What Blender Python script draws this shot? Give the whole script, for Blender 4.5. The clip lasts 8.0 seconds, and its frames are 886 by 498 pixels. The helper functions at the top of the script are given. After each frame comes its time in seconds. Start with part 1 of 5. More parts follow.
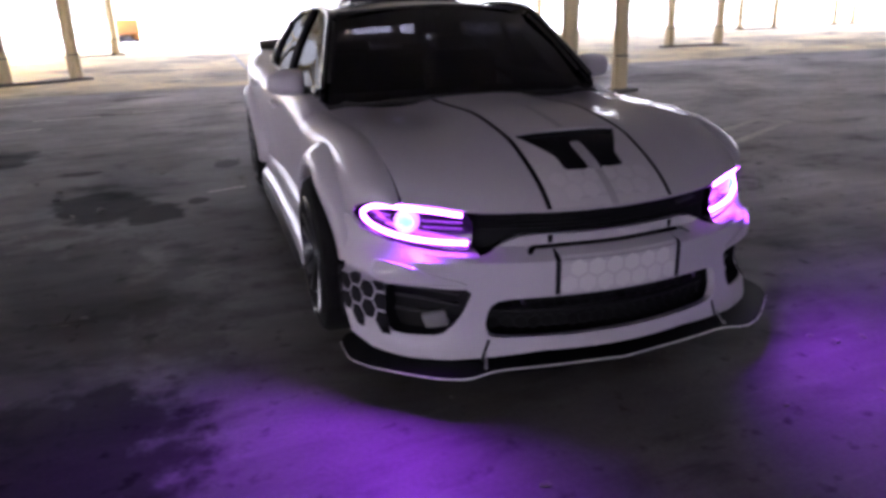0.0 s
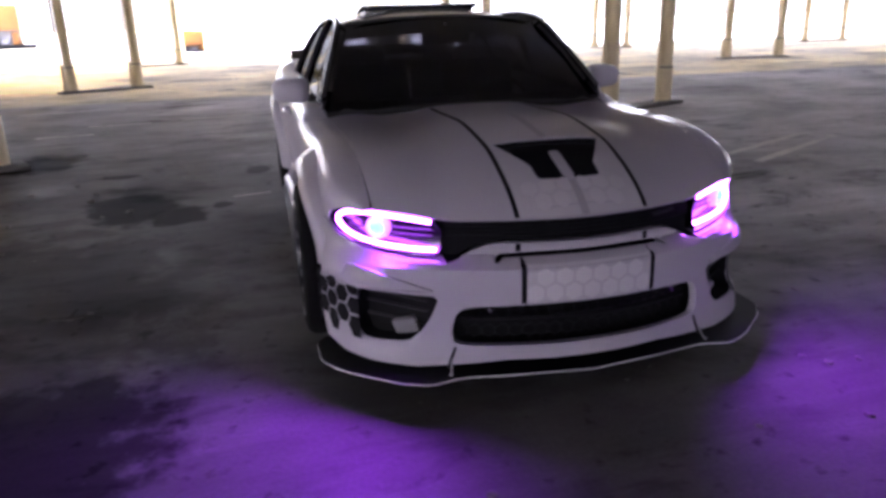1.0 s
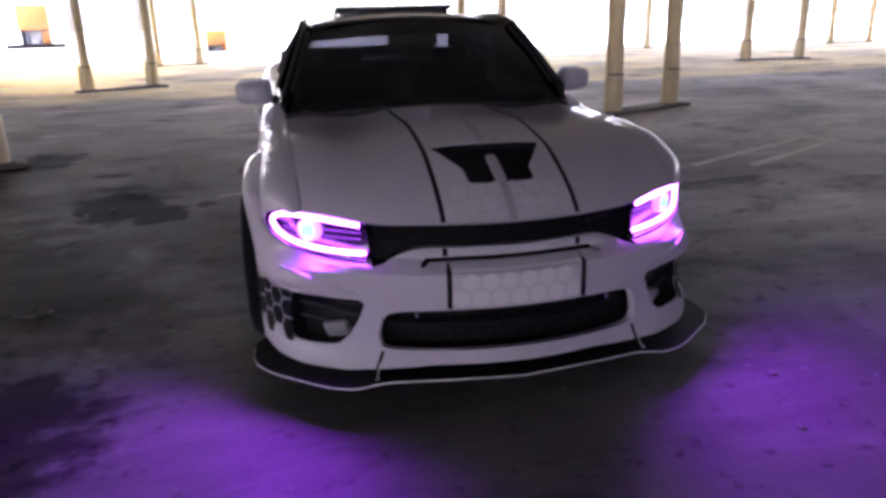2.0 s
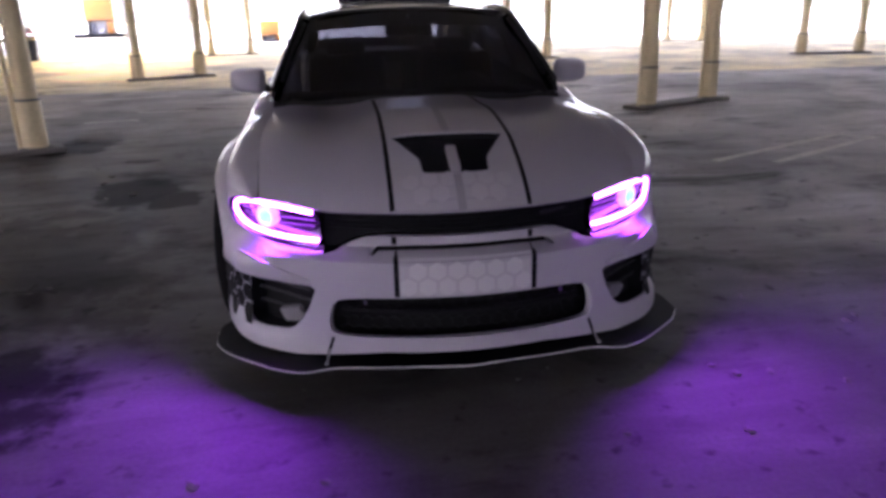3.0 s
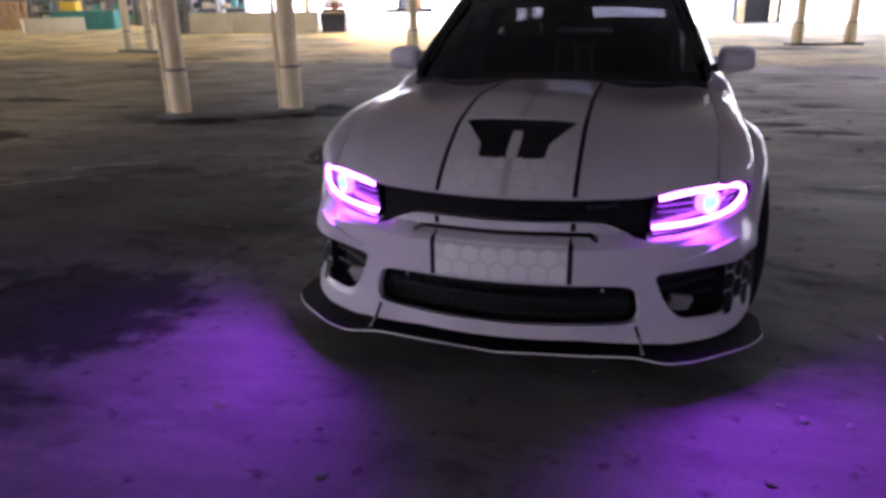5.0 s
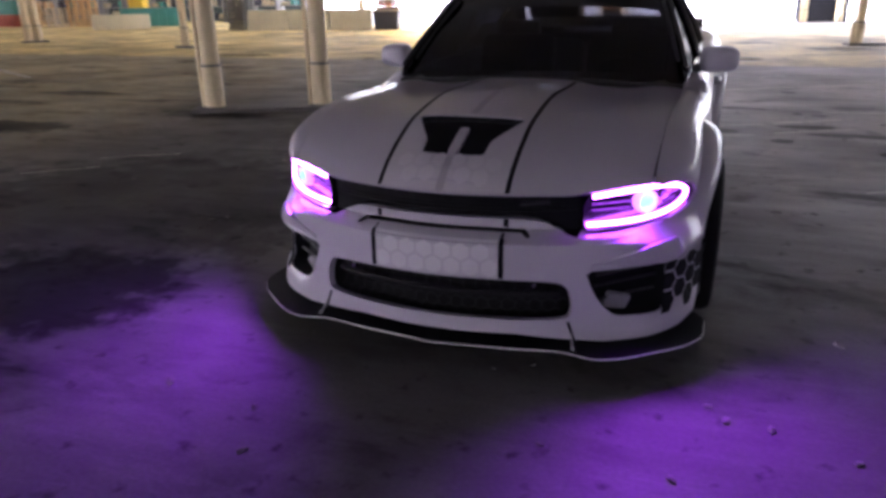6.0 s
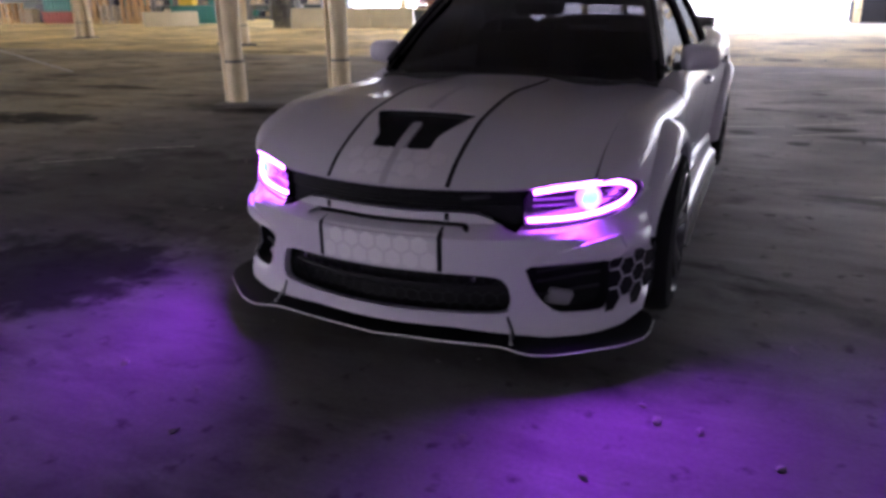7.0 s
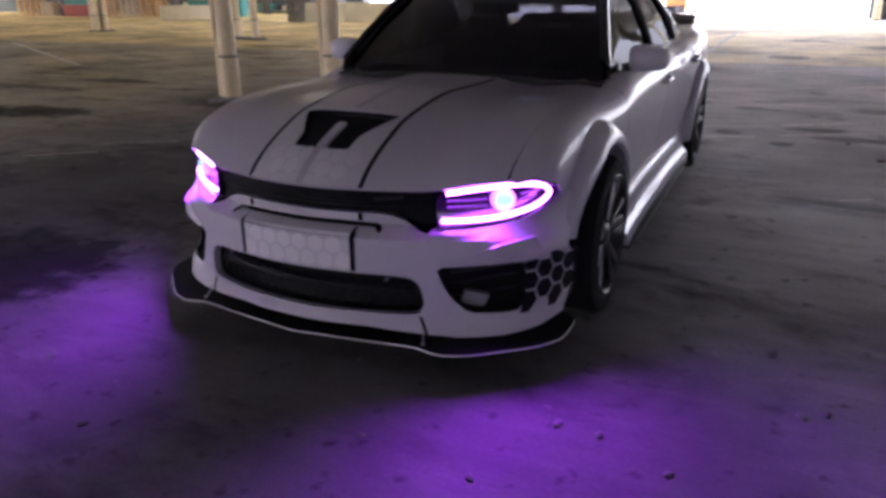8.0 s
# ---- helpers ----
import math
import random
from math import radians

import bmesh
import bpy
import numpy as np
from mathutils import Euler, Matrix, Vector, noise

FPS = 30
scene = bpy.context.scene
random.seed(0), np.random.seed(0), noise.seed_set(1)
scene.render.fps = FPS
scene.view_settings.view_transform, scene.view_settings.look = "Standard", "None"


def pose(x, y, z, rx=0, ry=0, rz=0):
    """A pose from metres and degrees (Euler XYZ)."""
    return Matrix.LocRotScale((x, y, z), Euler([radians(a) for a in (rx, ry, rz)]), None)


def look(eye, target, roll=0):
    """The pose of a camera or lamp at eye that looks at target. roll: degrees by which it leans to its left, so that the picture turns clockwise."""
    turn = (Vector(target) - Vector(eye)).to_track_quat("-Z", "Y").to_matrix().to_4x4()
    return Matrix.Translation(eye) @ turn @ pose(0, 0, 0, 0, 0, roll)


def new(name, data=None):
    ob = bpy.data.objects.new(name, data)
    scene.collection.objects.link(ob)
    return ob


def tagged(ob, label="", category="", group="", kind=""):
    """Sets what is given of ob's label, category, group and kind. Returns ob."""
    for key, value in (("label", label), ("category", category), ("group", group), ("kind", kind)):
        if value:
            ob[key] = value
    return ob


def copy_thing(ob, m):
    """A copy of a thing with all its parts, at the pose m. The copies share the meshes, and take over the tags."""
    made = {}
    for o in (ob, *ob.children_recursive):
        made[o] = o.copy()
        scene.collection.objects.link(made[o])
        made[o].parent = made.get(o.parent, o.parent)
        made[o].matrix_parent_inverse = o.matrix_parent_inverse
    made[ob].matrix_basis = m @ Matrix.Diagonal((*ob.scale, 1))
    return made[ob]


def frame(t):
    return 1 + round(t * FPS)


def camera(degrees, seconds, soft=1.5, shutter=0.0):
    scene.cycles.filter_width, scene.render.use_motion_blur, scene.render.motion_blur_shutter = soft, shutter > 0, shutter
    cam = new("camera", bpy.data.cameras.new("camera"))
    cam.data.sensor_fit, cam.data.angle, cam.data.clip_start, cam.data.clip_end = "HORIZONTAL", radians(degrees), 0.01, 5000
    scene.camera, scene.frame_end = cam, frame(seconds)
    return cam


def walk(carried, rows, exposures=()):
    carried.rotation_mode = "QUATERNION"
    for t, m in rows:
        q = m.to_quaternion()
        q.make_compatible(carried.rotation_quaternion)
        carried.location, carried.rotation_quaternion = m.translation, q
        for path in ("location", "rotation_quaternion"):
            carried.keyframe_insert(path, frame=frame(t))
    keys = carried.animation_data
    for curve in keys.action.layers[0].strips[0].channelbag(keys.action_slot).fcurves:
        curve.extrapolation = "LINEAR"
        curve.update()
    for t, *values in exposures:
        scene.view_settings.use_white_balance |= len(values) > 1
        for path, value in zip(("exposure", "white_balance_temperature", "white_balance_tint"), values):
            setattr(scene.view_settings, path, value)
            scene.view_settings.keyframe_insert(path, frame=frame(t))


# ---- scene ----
cam = camera(63.8, 8.0, soft=3.5, shutter=0.4)
PATH = [
    (0, (-1.38, -2.179, 1.398), (-0.786, -0.38, 0.755), -1.6),
    (0.5, (-1.235, -2.24, 1.356), (-0.674, -0.419, 0.749), -1.5),
    (1, (-1.081, -2.289, 1.382), (-0.635, -0.438, 0.771), -1.6),
    (1.5, (-0.909, -2.33, 1.385), (-0.513, -0.466, 0.775), -1.6),
    (2, (-0.738, -2.349, 1.382), (-0.357, -0.482, 0.773), -1.5),
    (3.3, (-0.274, -2.446, 1.354), (-0.2, -0.553, 0.712), -1.2),
    (3.5, (-0.201, -2.449, 1.342), (-0.271, -0.561, 0.685), -1.1),
    (4, (0.016, -2.451, 1.357), (-0.263, -0.589, 0.685), -1.2),
    (4.5, (0.222, -2.435, 1.37), (-0.187, -0.595, 0.7), -1.1),
    (6, (0.881, -2.377, 1.378), (0.232, -0.608, 0.708), -0.9),
    (6.5, (1.062, -2.316, 1.376), (0.334, -0.578, 0.704), -0.9),
    (7, (1.242, -2.27, 1.36), (0.48, -0.546, 0.689), -0.7),
    (7.5, (1.431, -2.221, 1.369), (0.629, -0.519, 0.691), -0.7),
    (8, (1.598, -2.118, 1.381), (0.79, -0.421, 0.697), -0.5),
]
walk(cam, [(t, look(eye, target, roll)) for t, eye, target, roll in PATH], [(0, 3.20, 5450, 31), (8, 3.20, 5450, 31)])

# ---- light ----
world = bpy.data.worlds.new("world")
scene.world = world
world.use_nodes = True
wn = world.node_tree.nodes
sky = wn.new("ShaderNodeTexSky")
sky.sky_type = 'NISHITA'
sky.sun_disc = False
sky.sun_elevation = radians(42)
sky.sun_rotation = radians(248)
sky.dust_density = 1.5
wn["Background"].inputs[1].default_value = 0.15
pale = wn.new("ShaderNodeHueSaturation")
pale.inputs["Saturation"].default_value = 0.25
world.node_tree.links.new(sky.outputs[0], pale.inputs["Color"])
warm = wn.new("ShaderNodeMix")
warm.data_type, warm.blend_type = 'RGBA', 'MULTIPLY'
warm.inputs[0].default_value, warm.inputs[7].default_value = 1.0, (1.0, 0.96, 0.86, 1)
world.node_tree.links.new(pale.outputs[0], warm.inputs[6])
world.node_tree.links.new(warm.outputs[2], wn["Background"].inputs[0])
sun_data = bpy.data.lights.new("sun", 'SUN')
sun_data.energy, sun_data.angle, sun_data.color = 5.0, radians(0.5), (1.0, 0.95, 0.86)
sun = new("sun", sun_data)
sun.matrix_world = look((0, 0, 0), (0.93 * math.cos(radians(42)), 0.37 * math.cos(radians(42)), -math.sin(radians(42))))


# ---- materials ----
def mat(name, base, rough=0.5, metal=0.0, coat=0.0, var=0.0, scale=4.0, fine=60.0, bump=0.0, bscale=80.0, emit=None, strength=0.0, rvar=0.0, spec=0.5):
    """A surface with variation at two scales and a fine relief."""
    m = bpy.data.materials.new(name)
    m.use_nodes = True
    n, l = m.node_tree.nodes, m.node_tree.links
    b = n["Principled BSDF"]
    b.inputs["Base Color"].default_value = (*base, 1)
    b.inputs["Roughness"].default_value = rough
    b.inputs["Metallic"].default_value = metal
    b.inputs["Coat Weight"].default_value = coat
    b.inputs["Coat Roughness"].default_value = 0.04
    b.inputs["Specular IOR Level"].default_value = spec
    if emit:
        b.inputs["Emission Color"].default_value = (*emit, 1)
        b.inputs["Emission Strength"].default_value = strength
    if var or bump or rvar:
        tc = n.new("ShaderNodeTexCoord")
        big = n.new("ShaderNodeTexNoise")
        big.inputs["Scale"].default_value, big.inputs["Detail"].default_value = scale, 6
        small = n.new("ShaderNodeTexNoise")
        small.inputs["Scale"].default_value, small.inputs["Detail"].default_value = fine, 4
        l.new(tc.outputs["Object"], big.inputs["Vector"])
        l.new(tc.outputs["Object"], small.inputs["Vector"])
        mix = n.new("ShaderNodeMath")
        mix.operation = 'MULTIPLY_ADD'
        mix.inputs[1].default_value = 0.4
        l.new(small.outputs[0], mix.inputs[0])
        half = n.new("ShaderNodeMath")
        half.operation = 'MULTIPLY'
        half.inputs[1].default_value = 0.6
        l.new(big.outputs[0], half.inputs[0])
        l.new(half.outputs[0], mix.inputs[2])
        if var:
            ramp = n.new("ShaderNodeMapRange")
            ramp.inputs[1].default_value, ramp.inputs[2].default_value = 0.3, 0.7
            ramp.inputs[3].default_value, ramp.inputs[4].default_value = 1 - var, 1 + var
            l.new(mix.outputs[0], ramp.inputs[0])
            mul = n.new("ShaderNodeVectorMath")
            mul.operation = 'SCALE'
            mul.inputs[0].default_value = base
            l.new(ramp.outputs[0], mul.inputs[3])
            l.new(mul.outputs[0], b.inputs["Base Color"])
        if rvar:
            rr = n.new("ShaderNodeMapRange")
            rr.inputs[1].default_value, rr.inputs[2].default_value = 0.3, 0.7
            rr.inputs[3].default_value, rr.inputs[4].default_value = max(0, rough - rvar), min(1, rough + rvar)
            l.new(mix.outputs[0], rr.inputs[0])
            l.new(rr.outputs[0], b.inputs["Roughness"])
        if bump:
            bt = n.new("ShaderNodeTexNoise")
            bt.inputs["Scale"].default_value, bt.inputs["Detail"].default_value = bscale, 5
            l.new(tc.outputs["Object"], bt.inputs["Vector"])
            bn = n.new("ShaderNodeBump")
            bn.inputs["Strength"].default_value, bn.inputs["Distance"].default_value = bump, 0.01
            l.new(bt.outputs[0], bn.inputs["Height"])
            l.new(bn.outputs[0], b.inputs["Normal"])
    return m


def glass_mat(name, tint, gloss=1.0):
    """A thin pane: tinted see-through with a mirror gloss by angle."""
    m = bpy.data.materials.new(name)
    m.use_nodes = True
    n, l = m.node_tree.nodes, m.node_tree.links
    n.clear()
    out = n.new("ShaderNodeOutputMaterial")
    tr, gl, mx, fr = n.new("ShaderNodeBsdfTransparent"), n.new("ShaderNodeBsdfGlossy"), n.new("ShaderNodeMixShader"), n.new("ShaderNodeFresnel")
    tr.inputs[0].default_value = (*tint, 1)
    gl.inputs["Color"].default_value = (gloss, gloss, gloss, 1)
    gl.inputs["Roughness"].default_value = 0.015
    fr.inputs[0].default_value = 1.5
    lim = n.new("ShaderNodeMath")
    lim.operation = 'MINIMUM'
    lim.inputs[1].default_value = 0.22
    l.new(fr.outputs[0], lim.inputs[0])
    l.new(lim.outputs[0], mx.inputs[0])
    l.new(tr.outputs[0], mx.inputs[1])
    l.new(gl.outputs[0], mx.inputs[2])
    l.new(mx.outputs[0], out.inputs[0])
    return m


# the first, widest ellipse lowers the colour of the near left floor
OIL_AND_DARK = [(-3.0, 1.6, 1.7, 1.5, 0.55), (-2.16, 0.16, 0.70, 0.52, 0.22), (-2.21, 3.73, 0.36, 0.55, 0.13), (-1.80, 3.36, 0.24, 0.30, 0.16), (-3.53, 6.16, 0.42, 0.50, 0.10), (-3.27, 6.57, 0.18, 0.18, 0.2),
       (-2.56, 5.15, 0.26, 0.12, 0.25), (-1.48, 3.63, 0.08, 0.13, 0.25), (-1.20, 5.05, 0.12, 0.22, 0.35),
       (1.96, 6.06, 0.30, 0.16, 0.25), (2.32, 5.62, 0.42, 0.13, 0.3), (1.66, 5.2, 0.11, 0.12, 0.25),
       (2.0, 9.05, 0.12, 0.14, 0.3), (2.16, 6.88, 0.11, 0.10, 0.35), (1.13, 5.64, 0.15, 0.12, 0.3), (1.28, 7.35, 0.22, 0.12, 0.35), (1.93, 7.0, 0.07, 0.08, 0.3), (1.52, 7.3, 0.10, 0.09, 0.35), (4.0, 18.0, 0.9, 0.6, 0.4), (2.61, 7.58, 0.3, 0.16, 0.45),
       (1.59, 14.76, 0.40, 0.50, 0.4), (-6.76, 3.83, 0.80, 0.38, 0.25), (-5.0, 5.2, 0.9, 0.3, 0.4), (-2.7, 18.7, 0.9, 0.6, 0.5), (-9.4, 5.4, 1.0, 0.25, 0.45), (-10.85, 13.9, 1.3, 0.5, 0.4)]


def ground_mat():
    m = bpy.data.materials.new("stained_concrete_light_zones")
    m.use_nodes = True
    n, l = m.node_tree.nodes, m.node_tree.links
    b = n["Principled BSDF"]
    tc = n.new("ShaderNodeTexCoord")

    def nz(scale, detail, rough=0.55, dist=0.0, stretch=None):
        t = n.new("ShaderNodeTexNoise")
        t.inputs["Scale"].default_value, t.inputs["Detail"].default_value = scale, detail
        t.inputs["Roughness"].default_value, t.inputs["Distortion"].default_value = rough, dist
        if stretch:
            mp = n.new("ShaderNodeMapping")
            mp.inputs["Scale"].default_value = stretch
            mp.inputs["Rotation"].default_value = (0, 0, radians(-12))
            l.new(tc.outputs["Object"], mp.inputs[0])
            l.new(mp.outputs[0], t.inputs["Vector"])
        else:
            l.new(tc.outputs["Object"], t.inputs["Vector"])
        return t

    def ramp(src, stops):
        r = n.new("ShaderNodeValToRGB")
        e = r.color_ramp.elements
        e[0].position, e[0].color = stops[0][0], (*[stops[0][1]] * 3, 1)
        e[1].position, e[1].color = stops[-1][0], (*[stops[-1][1]] * 3, 1)
        for p, v in stops[1:-1]:
            x = e.new(p)
            x.color = (v, v, v, 1)
        l.new(src.outputs[0], r.inputs[0])
        return r

    def times(a, c):
        v = n.new("ShaderNodeMix")
        v.data_type, v.blend_type = 'RGBA', 'MULTIPLY'
        v.inputs[0].default_value = 1.0
        l.new(a, v.inputs[6])
        l.new(c, v.inputs[7])
        return v.outputs[2]

    grain = ramp(nz(55, 5), [(0.3, 0.88), (0.7, 1.1)])
    patch = ramp(nz(0.35, 5, 0.6, 0.4), [(0.33, 0.50), (0.48, 0.92), (0.68, 1.40)])
    stain = ramp(nz(0.9, 8, 0.62, 0.5, (0.7, 1.4, 1)), [(0.33, 0.25), (0.39, 0.70), (0.46, 1.0)])
    streak = ramp(nz(1.6, 7, 0.68, 0.2, (0.45, 2.2, 1)), [(0.32, 0.80), (0.52, 1.0), (0.68, 1.30)])
    scabs = ramp(nz(2.4, 7, 0.6, 0.5, (0.8, 1.3, 1)), [(0.33, 0.60), (0.40, 0.9), (0.46, 1.0)])
    spots = ramp(nz(9, 3, 0.5), [(0.28, 0.4), (0.38, 1.0)])
    # dimness of the near floor is put into this low base colour
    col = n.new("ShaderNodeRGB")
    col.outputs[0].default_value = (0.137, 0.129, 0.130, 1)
    c = times(times(times(times(times(times(col.outputs[0], grain.outputs[0]), patch.outputs[0]), stain.outputs[0]), streak.outputs[0]), spots.outputs[0]), scabs.outputs[0])
    # beyond the joint: paler concrete, with the far daylight also painted into it
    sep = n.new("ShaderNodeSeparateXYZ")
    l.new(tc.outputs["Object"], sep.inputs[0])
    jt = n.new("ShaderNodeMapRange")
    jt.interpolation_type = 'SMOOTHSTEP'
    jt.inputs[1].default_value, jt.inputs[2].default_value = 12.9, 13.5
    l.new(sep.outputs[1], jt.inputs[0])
    far_lift = n.new("ShaderNodeMix")
    far_lift.data_type, far_lift.blend_type = 'RGBA', 'MULTIPLY'
    far_lift.inputs[7].default_value = (1.85, 1.74, 1.14, 1)
    l.new(jt.outputs[0], far_lift.inputs[0])
    l.new(c, far_lift.inputs[6])
    c = far_lift.outputs[2]
    # left side: missing daylight painted in by raising the floor colour
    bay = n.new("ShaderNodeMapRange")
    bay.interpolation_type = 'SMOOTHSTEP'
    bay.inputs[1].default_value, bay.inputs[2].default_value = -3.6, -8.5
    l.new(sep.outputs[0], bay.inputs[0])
    left_lift = n.new("ShaderNodeMix")
    left_lift.data_type, left_lift.blend_type = 'RGBA', 'MULTIPLY'
    left_lift.inputs[7].default_value = (2.85, 2.62, 1.58, 1)
    l.new(bay.outputs[0], left_lift.inputs[0])
    l.new(c, left_lift.inputs[6])
    c = left_lift.outputs[2]
    # right side: light reaching the floor is painted in by scaling its colour up
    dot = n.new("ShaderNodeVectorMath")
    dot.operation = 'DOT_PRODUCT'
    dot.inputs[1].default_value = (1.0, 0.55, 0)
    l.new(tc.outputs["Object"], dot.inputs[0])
    right_ramp = n.new("ShaderNodeMapRange")
    right_ramp.interpolation_type = 'SMOOTHSTEP'
    right_ramp.inputs[1].default_value, right_ramp.inputs[2].default_value = 0.9, 4.6
    right_ramp.inputs[3].default_value, right_ramp.inputs[4].default_value = 1.0, 3.5
    l.new(dot.outputs["Value"], right_ramp.inputs[0])
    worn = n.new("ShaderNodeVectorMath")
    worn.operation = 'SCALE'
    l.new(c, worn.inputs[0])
    l.new(right_ramp.outputs[0], worn.inputs[3])
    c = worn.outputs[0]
    # oil soaked into the concrete: ragged ellipses; the first only darkens the near left
    wob = nz(3.6, 5, 0.58)
    off = n.new("ShaderNodeVectorMath")
    off.operation = 'SUBTRACT'
    off.inputs[1].default_value = (0.5, 0.5, 0.5)
    l.new(wob.outputs["Color"], off.inputs[0])
    big = n.new("ShaderNodeVectorMath")
    big.operation = 'MULTIPLY'
    big.inputs[1].default_value = (1.7, 1.7, 0)
    l.new(off.outputs[0], big.inputs[0])
    wet = stain.outputs[0]
    for x, y, rx, ry, dark in OIL_AND_DARK:
        sub = n.new("ShaderNodeVectorMath")
        sub.operation = 'SUBTRACT'
        sub.inputs[1].default_value = (x, y, 0)
        l.new(tc.outputs["Object"], sub.inputs[0])
        div = n.new("ShaderNodeVectorMath")
        div.operation = 'DIVIDE'
        div.inputs[1].default_value = (rx, ry, 1)
        l.new(sub.outputs[0], div.inputs[0])
        add = n.new("ShaderNodeVectorMath")
        add.operation = 'ADD'
        l.new(div.outputs[0], add.inputs[0])
        l.new(big.outputs[0], add.inputs[1])
        ln = n.new("ShaderNodeVectorMath")
        ln.operation = 'LENGTH'
        l.new(add.outputs[0], ln.inputs[0])
        mr = n.new("ShaderNodeMapRange")
        mr.interpolation_type = 'SMOOTHSTEP'
        mr.inputs[1].default_value, mr.inputs[2].default_value = 0.74, 1.14
        mr.inputs[3].default_value, mr.inputs[4].default_value = dark, 1.0
        l.new(ln.outputs["Value"], mr.inputs[0])
        sc = n.new("ShaderNodeVectorMath")
        sc.operation = 'SCALE'
        l.new(c, sc.inputs[0])
        l.new(mr.outputs[0], sc.inputs[3])
        c = sc.outputs[0]
        dull = n.new("ShaderNodeMath")
        dull.operation = 'MULTIPLY'
        l.new(wet, dull.inputs[0])
        l.new(mr.outputs[0], dull.inputs[1])
        wet = dull.outputs[0]
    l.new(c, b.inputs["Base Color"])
    shine = n.new("ShaderNodeMath")
    shine.operation = 'MULTIPLY'
    shine.inputs[1].default_value = 0.28
    l.new(wet, shine.inputs[0])
    l.new(shine.outputs[0], b.inputs["Specular IOR Level"])
    rr = ramp(nz(1.2, 5), [(0.35, 0.55), (0.65, 0.80)])
    l.new(rr.outputs[0], b.inputs["Roughness"])
    bn = n.new("ShaderNodeBump")
    bn.inputs["Strength"].default_value, bn.inputs["Distance"].default_value = 0.22, 0.01
    l.new(nz(38, 6).outputs[0], bn.inputs["Height"])
    l.new(bn.outputs[0], b.inputs["Normal"])
    return m


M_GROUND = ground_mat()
M_CEIL = mat("ceiling_concrete", (0.62, 0.60, 0.58), 0.9, var=0.2, scale=0.5, bump=0.2)
M_POST = mat("cream_paint", (0.72, 0.60, 0.36), 0.55, var=0.16, scale=3.0, fine=25, bump=0.15, bscale=40)
M_KERB = mat("kerb_concrete", (0.16, 0.15, 0.14), 0.85, var=0.25, scale=3, bump=0.3)
M_LINE = mat("worn_line_paint", (0.60, 0.58, 0.53), 0.7, var=0.35, scale=6, fine=40)
# whiter line paint: the glint of the right-hand lines is in the colour
M_LINEGLINT = mat("glint_line_paint", (0.82, 0.80, 0.74), 0.7, var=0.3, scale=6, fine=40)
M_FAINT = mat("faint_line_paint", (0.58, 0.56, 0.50), 0.75, var=0.4, scale=5, fine=40)
M_PAINT = mat("grey_white_car_paint", (0.39, 0.366, 0.425), 0.42, coat=0.5, var=0.02, scale=1.5, fine=9, spec=0.24)
M_GLOSSBLACK = mat("gloss_black", (0.008, 0.008, 0.010), 0.18, coat=0.4)
M_VINYL = mat("black_vinyl", (0.006, 0.006, 0.008), 0.65, spec=0.12)
M_PLASTIC = mat("black_plastic", (0.014, 0.014, 0.016), 0.5, var=0.2, scale=8, bump=0.1)
M_MESH = mat("grille_mesh_black", (0.005, 0.005, 0.006), 0.6, spec=0.2)
M_RUBBER = mat("tyre_rubber", (0.008, 0.008, 0.008), 0.9, spec=0.1, var=0.25, scale=10, bump=0.25, bscale=60)
M_RIM = mat("dark_alloy", (0.035, 0.035, 0.04), 0.32, metal=0.6, coat=0.3)
M_SPOKELIT = mat("lit_spoke_alloy", (0.78, 0.78, 0.80), 0.4, metal=0.3)
M_DISC = mat("dark_steel", (0.05, 0.05, 0.055), 0.4, metal=0.8)
M_FIN = mat("dark_reflector", (0.06, 0.05, 0.07), 0.3, metal=0.5)
M_LAMPGREY = mat("dull_grey_plastic", (0.20, 0.195, 0.21), 0.5)
M_CHROME = mat("polished_metal", (0.7, 0.7, 0.72), 0.12, metal=1.0)
M_WHITE = mat("white_edge_trim", (0.75, 0.74, 0.74), 0.4)
M_HEXGREY = mat("pale_grey_vinyl", (0.515, 0.495, 0.53), 0.5)
M_HEXFAINT = mat("faint_grey_vinyl", (0.472, 0.448, 0.495), 0.5)
M_CENTRE = mat("pale_grey_wrap", (0.45, 0.425, 0.475), 0.45, coat=0.5, var=0.03, scale=3, fine=20, spec=0.3)
M_BAND = mat("grey_vinyl", (0.33, 0.31, 0.345), 0.6, spec=0.2)
M_SEAT = mat("dark_leather", (0.02, 0.019, 0.019), 0.55, var=0.2, scale=12, bump=0.1)
M_GLASS = glass_mat("tinted_glass", (0.03, 0.031, 0.034), 0.3)
M_REAR = glass_mat("rear_screen_glass", (0.80, 0.82, 0.80))
M_SCREEN = glass_mat("windscreen_glass", (0.045, 0.045, 0.06))
M_LENS = glass_mat("clear_lens", (0.93, 0.93, 0.95))
M_MIRROR = mat("mirror_glass", (0.8, 0.8, 0.82), 0.03, metal=1.0)
M_DRL = mat("violet_light_bar", (0.9, 0.5, 1.0), 0.3, emit=(0.62, 0.11, 1.0), strength=4.5)
M_PROJ = mat("pale_projector", (0.06, 0.09, 0.09), 0.2, emit=(0.45, 0.95, 0.85), strength=0.14)
# emission on the bezel stands in for the glow round the projector
M_BEZELGLOW = mat("violet_glow_bezel", (0.5, 0.4, 0.55), 0.3, emit=(0.9, 0.30, 1.0), strength=0.15)
M_RED = mat("red_lens", (0.25, 0.01, 0.01), 0.2, coat=0.5)


